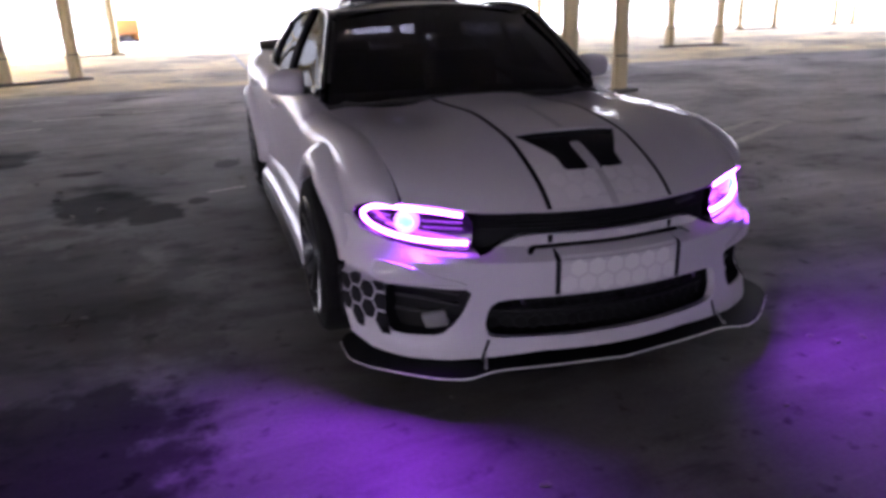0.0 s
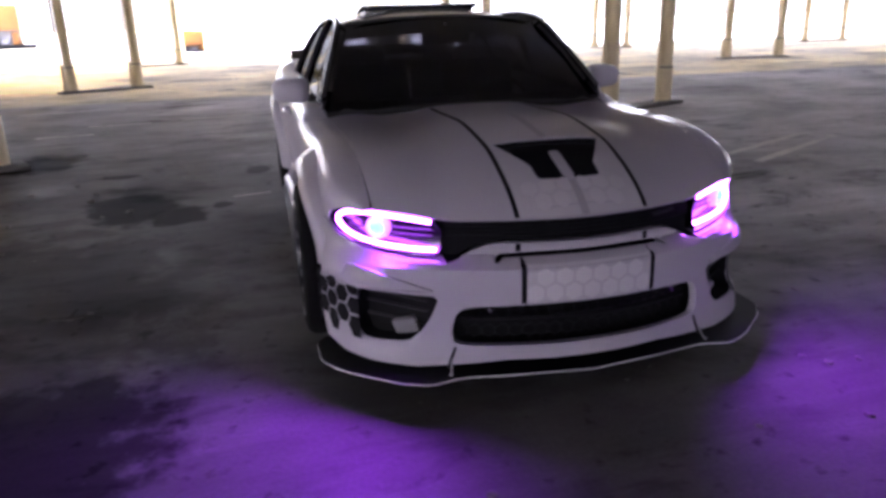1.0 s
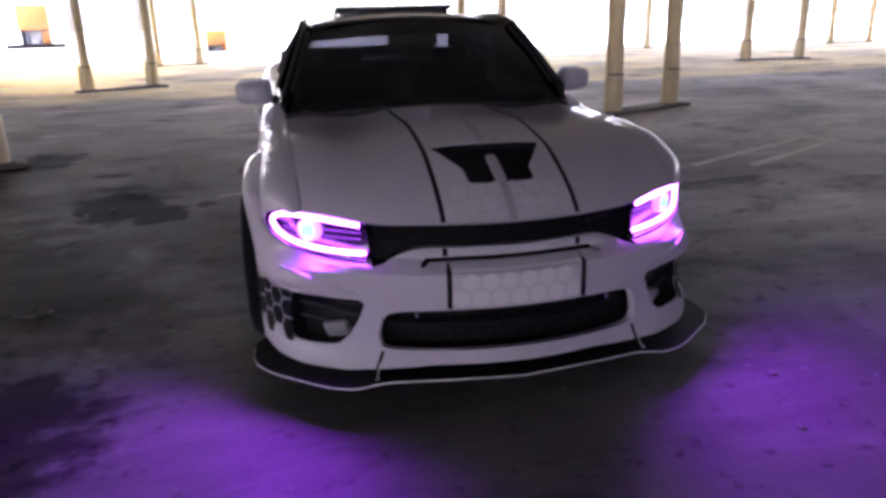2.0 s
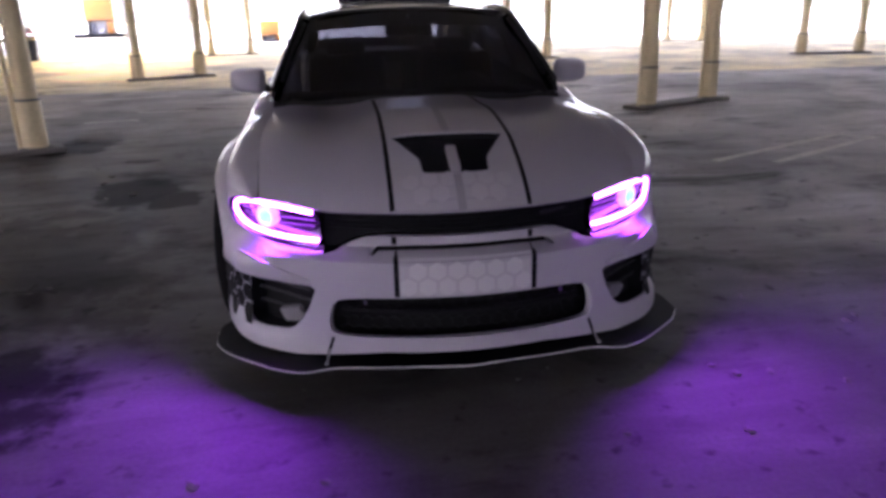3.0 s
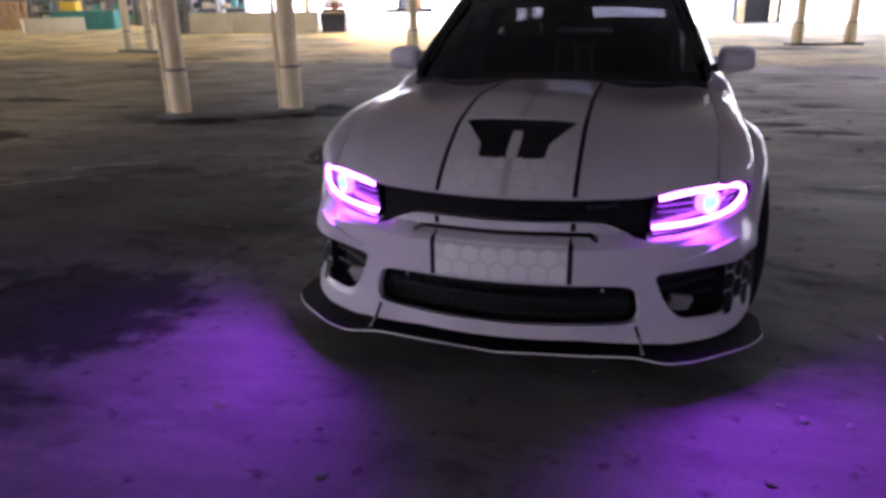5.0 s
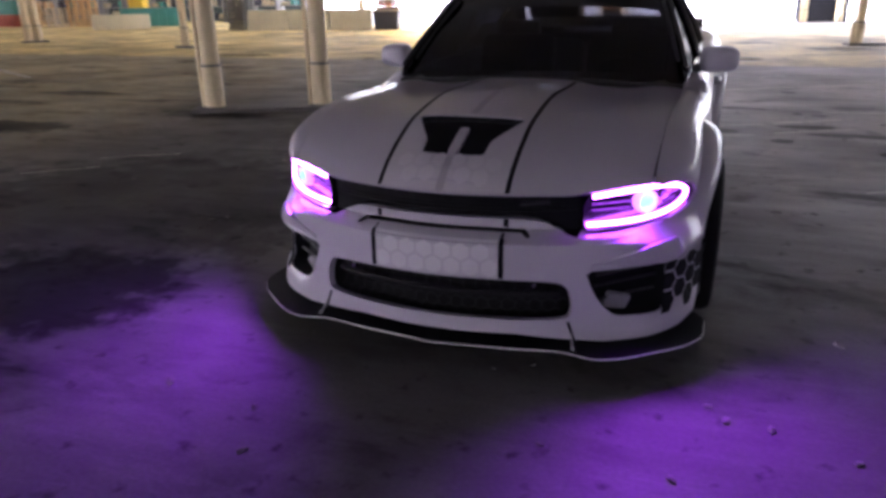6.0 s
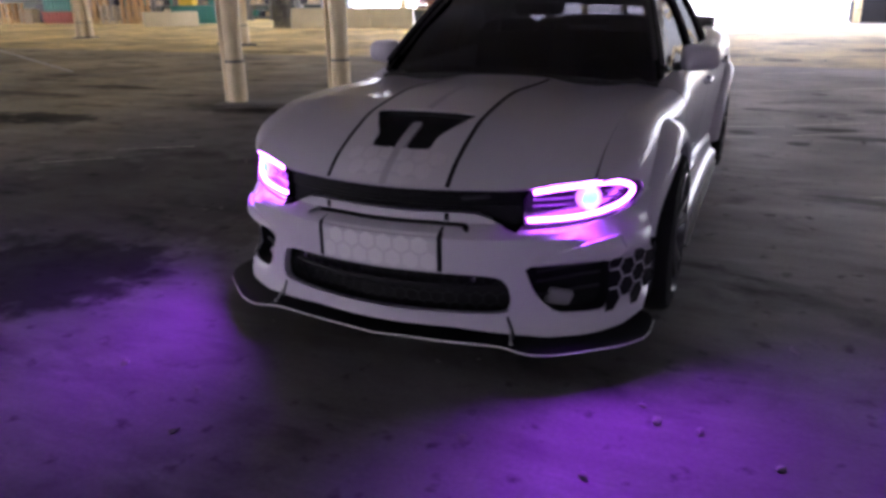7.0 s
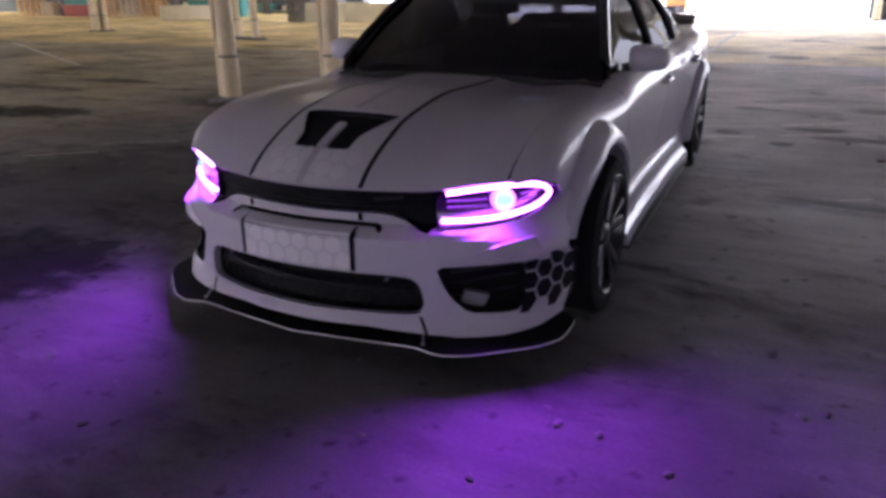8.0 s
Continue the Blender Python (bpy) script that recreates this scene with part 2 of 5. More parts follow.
# ---- mesh helpers ----
def finish(bm, name, material, sharp=35):
    me = bpy.data.meshes.new(name)
    bm.normal_update()
    bm.to_mesh(me)
    bm.free()
    me.materials.append(material)
    me.polygons.foreach_set("use_smooth", [True] * len(me.polygons))
    me.set_sharp_from_angle(angle=radians(sharp))
    return me


def part(name, bm, material, parent=None, label="", sharp=35):
    """One mesh object under a thing or a part."""
    ob = new(name, finish(bm, name, material, sharp))
    if parent:
        ob.parent = parent
    return tagged(ob, label)


def thing(name, label, category, at=(0, 0, 0), group="", rz=0.0):
    ob = new(name)
    ob.location = at
    ob.rotation_euler = (0, 0, radians(rz))
    ob.empty_display_size = 0.2
    return tagged(ob, label, category, group)


def box(bm, c, s, bevel=0.0, m=None):
    r = bmesh.ops.create_cube(bm, size=1, matrix=(m or Matrix.Identity(4)) @ Matrix.Translation(c) @ Matrix.Diagonal((*s, 1)))
    if bevel:
        es = list({e for v in r["verts"] for e in v.link_edges})
        bmesh.ops.bevel(bm, geom=es, offset=bevel, segments=2, affect='EDGES', profile=0.5)
    return bm


def lathe(bm, prof, n=48, m=None, a0=0.0, a1=360.0):
    """Turns a profile of (radius, height) round the z axis of m."""
    m = m or Matrix.Identity(4)
    closed = a1 - a0 >= 359.9
    rings = []
    for i in range(n if closed else n + 1):
        a = radians(a0 + (a1 - a0) * i / n)
        rings.append([bm.verts.new(m @ Vector((r * math.cos(a), r * math.sin(a), z))) for r, z in prof])
    for i in range(n):
        p, q = rings[i], rings[(i + 1) % len(rings)]
        for j in range(len(prof) - 1):
            bm.faces.new((p[j], q[j], q[j + 1], p[j + 1]))
    return bm


def tube(bm, pts, r, n=8):
    """A round bar along points."""
    pts = [Vector(p) for p in pts]
    rings = []
    for i, p in enumerate(pts):
        d = (pts[min(i + 1, len(pts) - 1)] - pts[max(i - 1, 0)]).normalized()
        u = d.orthogonal().normalized() if abs(d.z) > 0.95 else d.cross(Vector((0, 0, 1))).normalized()
        v = d.cross(u)
        rings.append([bm.verts.new(p + r * (math.cos(2 * math.pi * k / n) * u + math.sin(2 * math.pi * k / n) * v)) for k in range(n)])
    for a, b in zip(rings, rings[1:]):
        for k in range(n):
            bm.faces.new((a[k], a[(k + 1) % n], b[(k + 1) % n], b[k]))
    bm.faces.new(rings[0])
    bm.faces.new(rings[-1][::-1])
    bmesh.ops.recalc_face_normals(bm, faces=bm.faces)
    return bm


def inside(p, poly):
    x, y, c = p[0], p[1], False
    for (x0, y0), (x1, y1) in zip(poly, poly[1:] + poly[:1]):
        if (y0 > y) != (y1 > y) and x < (x1 - x0) * (y - y0) / (y1 - y0) + x0:
            c = not c
    return c


def dense(poly, step):
    out = []
    for (x0, y0), (x1, y1) in zip(poly, poly[1:] + poly[:1]):
        k = max(1, math.ceil(math.hypot(x1 - x0, y1 - y0) / step))
        out += [(x0 + (x1 - x0) * i / k, y0 + (y1 - y0) * i / k) for i in range(k)]
    return out


def soft(poly, r=0.3, rounds=2, closed=True):
    """Rounds the corners of an outline by cutting them."""
    for _ in range(rounds):
        out = []
        n = len(poly)
        for i in range(n if closed else n - 1):
            a, b = poly[i], poly[(i + 1) % n]
            if not closed and i == 0:
                out.append(a)
            out.append((a[0] + (b[0] - a[0]) * r, a[1] + (b[1] - a[1]) * r))
            out.append((b[0] + (a[0] - b[0]) * r, b[1] + (a[1] - b[1]) * r))
            if not closed and i == n - 2:
                out.append(b)
        poly = out
    return poly


def panel(bm, outline, fn, step=0.05, holes=(), flip=False, thick=0.0):
    """A curved sheet: a flat outline with holes, filled with triangles and laid onto the surface fn(u, v)."""
    from mathutils.geometry import delaunay_2d_cdt
    loops = [dense(list(outline), step)] + [dense(list(h), step) for h in holes]
    verts, edges = [], []
    for lp in loops:
        o = len(verts)
        verts += lp
        edges += [(o + i, o + (i + 1) % len(lp)) for i in range(len(lp))]
    edge_pts = np.array(verts)
    us, vs = [p[0] for p in outline], [p[1] for p in outline]
    iu, iv = int((max(us) - min(us)) / step), int((max(vs) - min(vs)) / step)
    for i in range(1, iu + 1):
        for j in range(1, iv + 1):
            p = (min(us) + i * (max(us) - min(us)) / (iu + 1), min(vs) + j * (max(vs) - min(vs)) / (iv + 1))
            if inside(p, loops[0]) and not any(inside(p, h) for h in loops[1:]):
                if np.min(np.hypot(edge_pts[:, 0] - p[0], edge_pts[:, 1] - p[1])) > step * 0.45:
                    verts.append(p)
    vo, _, fo, *_ = delaunay_2d_cdt([Vector(v) for v in verts], edges, [], 0, 1e-6)
    made = {}
    faces = []
    for tri in fo:
        a, b, c = (vo[i] for i in tri)
        mid = ((a.x + b.x + c.x) / 3, (a.y + b.y + c.y) / 3)
        area = (b.x - a.x) * (c.y - a.y) - (b.y - a.y) * (c.x - a.x)
        if abs(area) < 1e-9 or not inside(mid, loops[0]) or any(inside(mid, h) for h in loops[1:]):
            continue
        ids = list(tri) if (area > 0) != flip else list(tri)[::-1]
        for i in ids:
            if i not in made:
                made[i] = bm.verts.new(fn(vo[i].x, vo[i].y))
        faces.append(bm.faces.new([made[i] for i in ids]))
    if thick:
        thicken(bm, faces, thick)
    return bm


def thicken(bm, faces, t):
    bm.normal_update()
    faces = list(faces)
    vs = {v for f in faces for v in f.verts}
    rim = [e for f in faces for e in f.edges if len(e.link_faces) == 1]
    low = {v: bm.verts.new(v.co - v.normal * t) for v in vs}
    for e in rim:
        lp = e.link_loops[0]
        a, b = lp.vert, lp.link_loop_next.vert
        bm.faces.new((b, a, low[a], low[b]))
    for f in faces:
        bm.faces.new([low[v] for v in reversed(f.verts)])


def sweep_strip(bm, pts, normals, width, height):
    """A flat narrow tape along points, raised by height."""
    pts = [Vector(p) for p in pts]
    rows = []
    for i, p in enumerate(pts):
        d = (pts[min(i + 1, len(pts) - 1)] - pts[max(i - 1, 0)]).normalized()
        s = d.cross(normals[i]).normalized() * width / 2
        up = normals[i] * height
        rows.append([bm.verts.new(p - s), bm.verts.new(p - s + up), bm.verts.new(p + s + up), bm.verts.new(p + s)])
    for a, b in zip(rows, rows[1:]):
        for k in range(3):
            bm.faces.new((a[k], a[k + 1], b[k + 1], b[k]))
    bmesh.ops.recalc_face_normals(bm, faces=bm.faces)
    return bm


def mirrored(poly):
    return [(-x, z) for x, z in reversed(poly)]


def lerp(table, v):
    return float(np.interp(v, [a for a, _ in table], [b for _, b in table]))


def smooth(table, v):
    """Smooth curve through a short table (monotone cubic)."""
    xs, ys = [a for a, _ in table], [b for _, b in table]
    if v <= xs[0]:
        return ys[0]
    if v >= xs[-1]:
        return ys[-1]
    i = max(k for k in range(len(xs) - 1) if xs[k] <= v)
    d = [(ys[k + 1] - ys[k]) / (xs[k + 1] - xs[k]) for k in range(len(xs) - 1)]

    def slope(k):
        if k == 0:
            return d[0]
        if k == len(xs) - 1:
            return d[-1]
        return 0.0 if d[k - 1] * d[k] <= 0 else 2 * d[k - 1] * d[k] / (d[k - 1] + d[k])
    h = xs[i + 1] - xs[i]
    t = (v - xs[i]) / h
    return ys[i] * (1 + 2 * t) * (1 - t) ** 2 + slope(i) * h * t * (1 - t) ** 2 + ys[i + 1] * t * t * (3 - 2 * t) + slope(i + 1) * h * t * t * (t - 1)


# ---- setting ----
bm = bmesh.new()
bmesh.ops.create_grid(bm, x_segments=1, y_segments=1, size=700)
tagged(part("ground", bm, M_GROUND), "dark stained worn concrete parking floor, daylight zones put into its colour", "floor", kind="structure")

# sheet over the outer ground; daylight glare is put into its pale colour
M_APRON = mat("daylight_pale_pavement", (0.62, 0.60, 0.55), 0.85, var=0.12, scale=0.4, fine=6, bump=0.1)
bm = bmesh.new()
box(bm, (0, 221, 0.0), (700, 352, 0.02))
box(bm, (164, 39, 0.0), (372, 12, 0.02))
tagged(part("pavement", bm, M_APRON), "sunlit ground beyond the deck, coloured pale for glaring daylight", "pavement", kind="structure")
# slab out of view; smaller boxes added to shade the far columns and store
bm = bmesh.new()
box(bm, (-19.25, -8.75, 4.9), (85.5, 82.5, 0.4))
box(bm, (27.25, -15.0, 4.9), (7.5, 70, 0.4))
box(bm, (29.75, 25.0, 4.9), (12.5, 10, 0.4))
box(bm, (-42, 38.75, 4.9), (40, 12.5, 0.4))
tagged(part("ceiling", bm, M_CEIL), "unseen plain grey concrete slab over the parking deck", "ceiling", kind="structure")

# wall out of view, added to keep eastern daylight off the car's flank
bm = bmesh.new()
box(bm, (31.15, -15, 2.35), (0.3, 70, 4.69))
tagged(part("unseen_wall_east", bm, M_CEIL), "unseen grey concrete wall added to block light from the east", "wall", kind="structure")


def column_pair(a, b, sleeve=0.53, r=0.112, pipe=True):
    """Two painted pipe columns on a low kerb island."""
    a, b = Vector((*a, 0)), Vector((*b, 0))
    d = (b - a).normalized()
    ang = math.degrees(math.atan2(d.y, d.x))
    bm = bmesh.new()
    box(bm, (0, 0, 0.025), ((b - a).length + 0.55, 0.42, 0.05), 0.015)
    k = part("kerb_island", bm, M_KERB)
    k.matrix_world = pose(*((a + b) / 2), 0, 0, ang)
    tagged(k, "low dark concrete kerb island under paired columns", "kerb", "kerb islands")
    for p in (a, b):
        t = thing("column", "cream painted round steel column on a kerb island", "column", (p.x, p.y, 0.05), "parking deck columns", ang)
        bm = bmesh.new()
        lathe(bm, [(r * 1.12, 0), (r * 1.12, sleeve), (r * 1.08, sleeve + 0.015)], 28)
        part("sleeve", bm, M_POST, t)
        bm = bmesh.new()
        lathe(bm, [(r * 1.14, sleeve - 0.01), (r * 1.16, sleeve + 0.005), (r * 1.02, sleeve + 0.02)], 28)
        part("joint_ring", bm, M_KERB, t, "dark joint ring")
        bm = bmesh.new()
        lathe(bm, [(r, sleeve - 0.02), (r, 4.65)], 28)
        part("shaft", bm, M_POST, t)
        bm = bmesh.new()
        lathe(bm, [(0, 0.015), (r * 1.5, 0.015), (r * 1.5, 0.0)], 24)
        part("base_plate", bm, M_KERB, t)
        if pipe:
            bm = bmesh.new()
            tube(bm, [(-r * 1.12 - 0.026, 0.02, 0), (-r * 1.12 - 0.026, 0.02, 4.65)], 0.028, 12)
            part("drain_pipe", bm, M_POST, t)
    if max(a.y, b.y) > 30.0 or max(a.x, b.x) > 36.0:
        bm = bmesh.new()
        box(bm, (0, 0, 4.80), ((b - a).length + 0.9, 0.3, 0.2), 0.02)
        k = part("cap_beam", bm, M_POST)
        k.matrix_world = pose((a.x + b.x) / 2, (a.y + b.y) / 2, 0, 0, 0, ang)
        tagged(k, "cream steel cap beam across paired columns", "beam", "cap beams")


column_pair((-5.12, 5.44), (-3.87, 6.03))
column_pair((3.93, 7.6), (5.18, 8.22))
column_pair((-5.37, 16.13), (-4.02, 16.81))
column_pair((13.06, 17.87), (14.7, 17.58))
column_pair((-14.2, 16.2), (-13.25, 15.9))
column_pair((4.47, 19.41), (5.82, 19.7))
column_pair((-5.57, 27.62), (-4.12, 28.1))
column_pair((13.93, 29.06), (15.08, 28.19))
column_pair((23.38, 26.84), (25.41, 26.84))
column_pair((30.52, 28.19), (32.07, 28.48))
column_pair((-22.31, 17.77), (-22.15, 18.04))
column_pair((-14.64, 29.45), (-13.38, 29.74))
column_pair((4.66, 34.27), (6.11, 34.56))
column_pair((-5.18, 40.84), (-3.83, 41.22))


# ---- the car ----
# x across, y from nose to tail, z up; the hood's leading edge is near y = 0.
FRONT_AXLE, REAR_AXLE, WHEEL_Z, WHEEL_R, ARCH_R = 0.90, 3.95, 0.355, 0.355, 0.405
SILL = 0.20


def plan(x):
    """How far back the bumper stands at a distance from the middle."""
    x = abs(x)
    return -0.085 + 0.42 * x * x + 0.43 * x ** 14


def edge(x):
    """The same at the headlights and the hood's leading edge."""
    x = abs(x)
    return -0.02 + 0.50 * x * x - 0.11 * x ** 4 + 0.70 * x ** 14


def nose(x, z):
    o = min(max((abs(x) - 0.68) / 0.16, 0), 1)
    o = o * o * (3 - 2 * o)
    z0, z1 = 0.543 - 0.085 * o, 0.574 + 0.022 * o
    k = min(max((z - z0) / (z1 - z0), 0), 1)
    k = k * k * (3 - 2 * k)
    low = min(max((0.24 - z) / 0.10, 0), 1)
    # the corners are hollowed round the ducts
    g, up, dn = (min(max(v, 0), 1) for v in ((abs(x) - 0.56) / 0.2, (z - 0.225) / 0.06, (0.452 - z) / 0.04))
    hollow = 0.06 * g * g * (3 - 2 * g) * up * up * (3 - 2 * up) * dn * dn * (3 - 2 * dn)
    return plan(x) * (1 - k) + edge(x) * k - (0.012 + 0.016 * g) * low + hollow


def fascia(x, z, inset=0.0):
    """The nose's skin, or a surface set in from it."""
    y = nose(x, z)
    if not inset:
        return Vector((x, y, z))
    e = 1e-3
    gx = (nose(x + e, z) - nose(x - e, z)) / (2 * e)
    s = math.hypot(gx, 1.0)
    return Vector((x - inset * gx / s, y + inset / s, z))


RISE = [(0, 0), (0.04, 0.038), (0.10, 0.082), (0.22, 0.142), (0.38, 0.198), (0.7, 0.243), (1.1, 0.268), (1.6, 0.290)]


def top_z(x, y):
    """Height of the hood and the fender tops."""
    k = min(max((abs(x) - 0.45) / 0.25, 0), 1)
    z = 0.702 + 0.034 * k * k * (3 - 2 * k) + smooth(RISE, max(0.0, y - edge(abs(x))))
    g = min(1, max(0, (y - 0.40) / 0.45))
    dome = 0.012 * min(1, max(0, (y - 0.15) / 0.3)) * math.exp(-(x / 0.30) ** 4) + 0.022 * g * g * (3 - 2 * g) / (1 + (abs(x) / 0.31) ** 12) * (1 - 0.45 * min(1, max(0, (y - 0.75) / 0.6)))
    crown = -0.06 * (abs(x) / 0.75) ** 2 * min(1, max(0, y / 1.2))
    f = min(1, max(0, (y - 0.30) / 1.10))
    fall = -0.042 * f * f * (3 - 2 * f) * (1 - 0.5 * (abs(x) / 0.75) ** 2)
    return z + dome + crown + fall


def hood(x, y, lift=0.0):
    return Vector((x, y, top_z(x, y) + lift))


HALF = [(0.245, 0.765), (0.265, 0.780), (0.33, 0.834), (0.396, 0.871), (0.426, 0.884), (0.60, 0.896), (0.9, 0.903), (1.4, 0.925), (2.0, 0.925), (2.8, 0.935), (3.4, 0.965), (3.95, 0.975), (4.5, 0.945), (4.8, 0.90), (4.97, 0.82)]
SHOULDER = [(0.26, 0.715), (0.6, 0.74), (1.2, 0.78), (2.0, 0.80), (3.0, 0.83), (3.9, 0.88), (4.95, 0.90)]
INNER = [(0.26, 0.742), (1.5, 0.775), (2.2, 0.79), (3.0, 0.80), (3.6, 0.79), (4.2, 0.76), (4.95, 0.70)]
BELT = [(1.5, 0.962), (2.2, 0.985), (3.0, 1.01), (3.7, 1.05), (4.2, 1.085), (4.95, 1.09)]


def side(y, q, sgn=1, lift=0.0):
    """The car's flank: q 0 at the sill, 1 at the shoulder, 2 at the hood seam or the window line."""
    w, zs, xe = smooth(HALF, y), smooth(SHOULDER, y), smooth(INNER, y)
    ze = top_z(xe, y) if y < 1.45 else (smooth(BELT, y) if y > 1.6 else top_z(xe, 1.45) * (1.6 - y) / 0.15 + smooth(BELT, 1.6) * (y - 1.45) / 0.15)
    if q <= 1:
        z = SILL + (zs - SILL) * q
        x = w - (0.045 + (0.027 if 1.3 < y < 3.5 else 0.0)) * (1 - q) ** 2 - 0.018 * math.sin(math.pi * q) ** 2 * (1 if y > 1.3 and y < 3.4 else 0.3)
    else:
        a = radians(90) * (q - 1)
        x = xe + (w - xe) * max(0.0, math.cos(a)) ** 0.72
        z = zs + (ze - zs) * math.sin(a) ** 0.86
    return Vector((sgn * (x + lift), y, z))


def q_of(y, z):
    return (z - SILL) / (smooth(SHOULDER, y) - SILL)


def side_x(y, z):
    """Half width of the flank at a height."""
    w, zs, xe = smooth(HALF, y), smooth(SHOULDER, y), smooth(INNER, y)
    if z <= zs:
        return side(y, max(0.0, q_of(y, z))).x
    ze = side(y, 2.0).z
    a = math.asin(min(1.0, (z - zs) / (ze - zs)) ** (1 / 0.86))
    return xe + (w - xe) * math.cos(a) ** 0.72


def arch(yc, r, a0, a1, n=22):
    return [(yc + r * math.cos(radians(a0 + (a1 - a0) * i / n)), WHEEL_Z + r * math.sin(radians(a0 + (a1 - a0) * i / n))) for i in range(n + 1)]


def yz(pts):
    return [(y, max(0.0, q_of(y, z))) for y, z in pts]


car = thing("car", "glossy grey-white widebody four-door saloon with violet headlights", "car")

# front bumper: one skin with its openings
LAMP = [(0.535, 0.704), (0.62, 0.718), (0.70, 0.730), (0.780, 0.738), (0.834, 0.727), (0.871, 0.697), (0.883, 0.664), (0.858, 0.622), (0.799, 0.595), (0.70, 0.576), (0.62, 0.569), (0.525, 0.566), (0.515, 0.60), (0.512, 0.66)]
FOG = soft([(0.538, 0.436), (0.67, 0.433), (0.805, 0.428), (0.812, 0.35), (0.812, 0.245), (0.765, 0.240), (0.645, 0.248), (0.605, 0.29), (0.57, 0.35)], 0.18, 1)
LOWER = soft([(-0.45, 0.398), (-0.2, 0.406), (0.2, 0.406), (0.45, 0.398), (0.488, 0.365), (0.503, 0.29), (0.487, 0.247), (0.3, 0.247), (-0.3, 0.247), (-0.487, 0.247), (-0.503, 0.29), (-0.488, 0.365)], 0.2, 2)
SLOT = soft([(-0.345, 0.557), (-0.31, 0.583), (0.31, 0.583), (0.345, 0.557), (0.33, 0.556), (0.30, 0.569), (-0.30, 0.569), (-0.33, 0.556)], 0.2, 1)
RIGHT_TOP = [(0.0, 0.616), (0.30, 0.616), (0.36, 0.609), (0.41, 0.588), (0.46, 0.563), (0.50, 0.556), (0.525, 0.551), (0.62, 0.552), (0.70, 0.560), (0.78, 0.583), (0.862, 0.614), (0.890, 0.656), (0.902, 0.655)]
RIGHT_LOW = [(0.912, 0.57), (0.925, 0.48), (0.93, 0.36), (0.928, 0.24), (0.922, 0.188), (0.87, 0.168), (0.78, 0.160), (0.62, 0.157), (0.48, 0.173), (0.3, 0.193)]
half = RIGHT_TOP + RIGHT_LOW
outline = half + [(-x, z) for x, z in reversed(half) if x > 0]
bm = bmesh.new()
panel(bm, outline, fascia, 0.020, [LOWER, SLOT, FOG, mirrored(FOG)], thick=0.03)
bumper = part("front_bumper", bm, M_PAINT, car)

# dark nose behind all openings
bm = bmesh.new()
panel(bm, [(-0.86, 0.19), (0.86, 0.19), (0.86, 0.52), (0.80, 0.70), (-0.80, 0.70), (-0.86, 0.52)], lambda x, z: fascia(x, z, 0.10), 0.06)
part("nose_backing", bm, M_MESH, car, "black backing")


def hexagon(bm, u, v, r, fn, rot=30.0, lift_edge=0.0):
    ring = [(u + r * math.cos(radians(60 * k + rot)), v + r * math.sin(radians(60 * k + rot))) for k in range(6)]
    panel(bm, ring, fn, r, thick=0.0015)
    return bm


def bars(name, rows, fn, material, parent, r=0.004):
    for pts in rows:
        bm = bmesh.new()
        tube(bm, [fn(*p) for p in pts], r, 6)
        part(name, bm, material, parent)


# lower grille: honeycomb net of thin bars
net = bmesh.new()
step = 0.05
for row in range(5):
    for c in range(-11, 12):
        u, v = c * step + (row % 2) * step / 2, 0.25 + row * step * 0.8
        if abs(u) > 0.49:
            continue
        for k in range(3):
            a, b = radians(60 * k + 30), radians(60 * k + 90)
            tube(net, [fascia(u + 0.028 * math.cos(a), v + 0.028 * math.sin(a), 0.045), fascia(u + 0.028 * math.cos(b), v + 0.028 * math.sin(b), 0.045)], 0.0035, 4)
lower_grille = part("lower_grille", net, M_MESH, car, "black honeycomb net")
bm = bmesh.new()
tube(bm, [fascia(x / 20 * 0.47, 0.33, 0.05) for x in range(-20, 21)], 0.012, 8)
part("crossbar", bm, M_MESH, lower_grille)
for sx in (0.37, -0.37):
    bm = bmesh.new()
    lathe(bm, [(0, 0.008), (0.008, 0.008), (0.011, 0.0), (0.011, -0.02)], 14, Matrix.Translation(fascia(sx, 0.378, 0.02)) @ pose(0, 0, 0, 90, 0, 0))
    part("sensor", bm, M_CHROME, lower_grille, "small round parking sensor")

# upper grille: black band between hood and bumper
GR = [(0.0, 0.700), (0.30, 0.698), (0.51, 0.697), (0.512, 0.60), (0.515, 0.572), (0.50, 0.565), (0.46, 0.568), (0.41, 0.593), (0.36, 0.614), (0.30, 0.621)]
bm = bmesh.new()
panel(bm, GR + [(0.0, 0.621)] + [(-x, z) for x, z in reversed(GR) if x > 0], lambda x, z: fascia(x, z, 0.035), 0.05, thick=0.01)
grille = part("upper_grille", bm, M_VINYL, car, "black grille band")
bars("slat", [[(x / 24 * 0.50, z) for x in range(-24, 25)] for z in (0.640, 0.655, 0.670, 0.685)], lambda x, z: fascia(x, z, 0.024), M_MESH, grille, 0.004)
bm = bmesh.new()
tube(bm, [fascia(x / 24 * 0.515, 0.699, 0.012) for x in range(-24, 25)], 0.008, 8)
part("upper_trim", bm, M_GLOSSBLACK, grille)
bm = bmesh.new()
tube(bm, [fascia(0.30 + 0.10 * i / 8, 0.668 + 0.001 * i, 0.012) for i in range(9)], 0.007, 8)
part("badge", bm, M_RIM, grille, "thin metal badge bar")


def ledge_top(x):
    return lerp([(0.50, 0.556), (0.525, 0.551), (0.62, 0.552), (0.70, 0.560), (0.78, 0.583)], x)


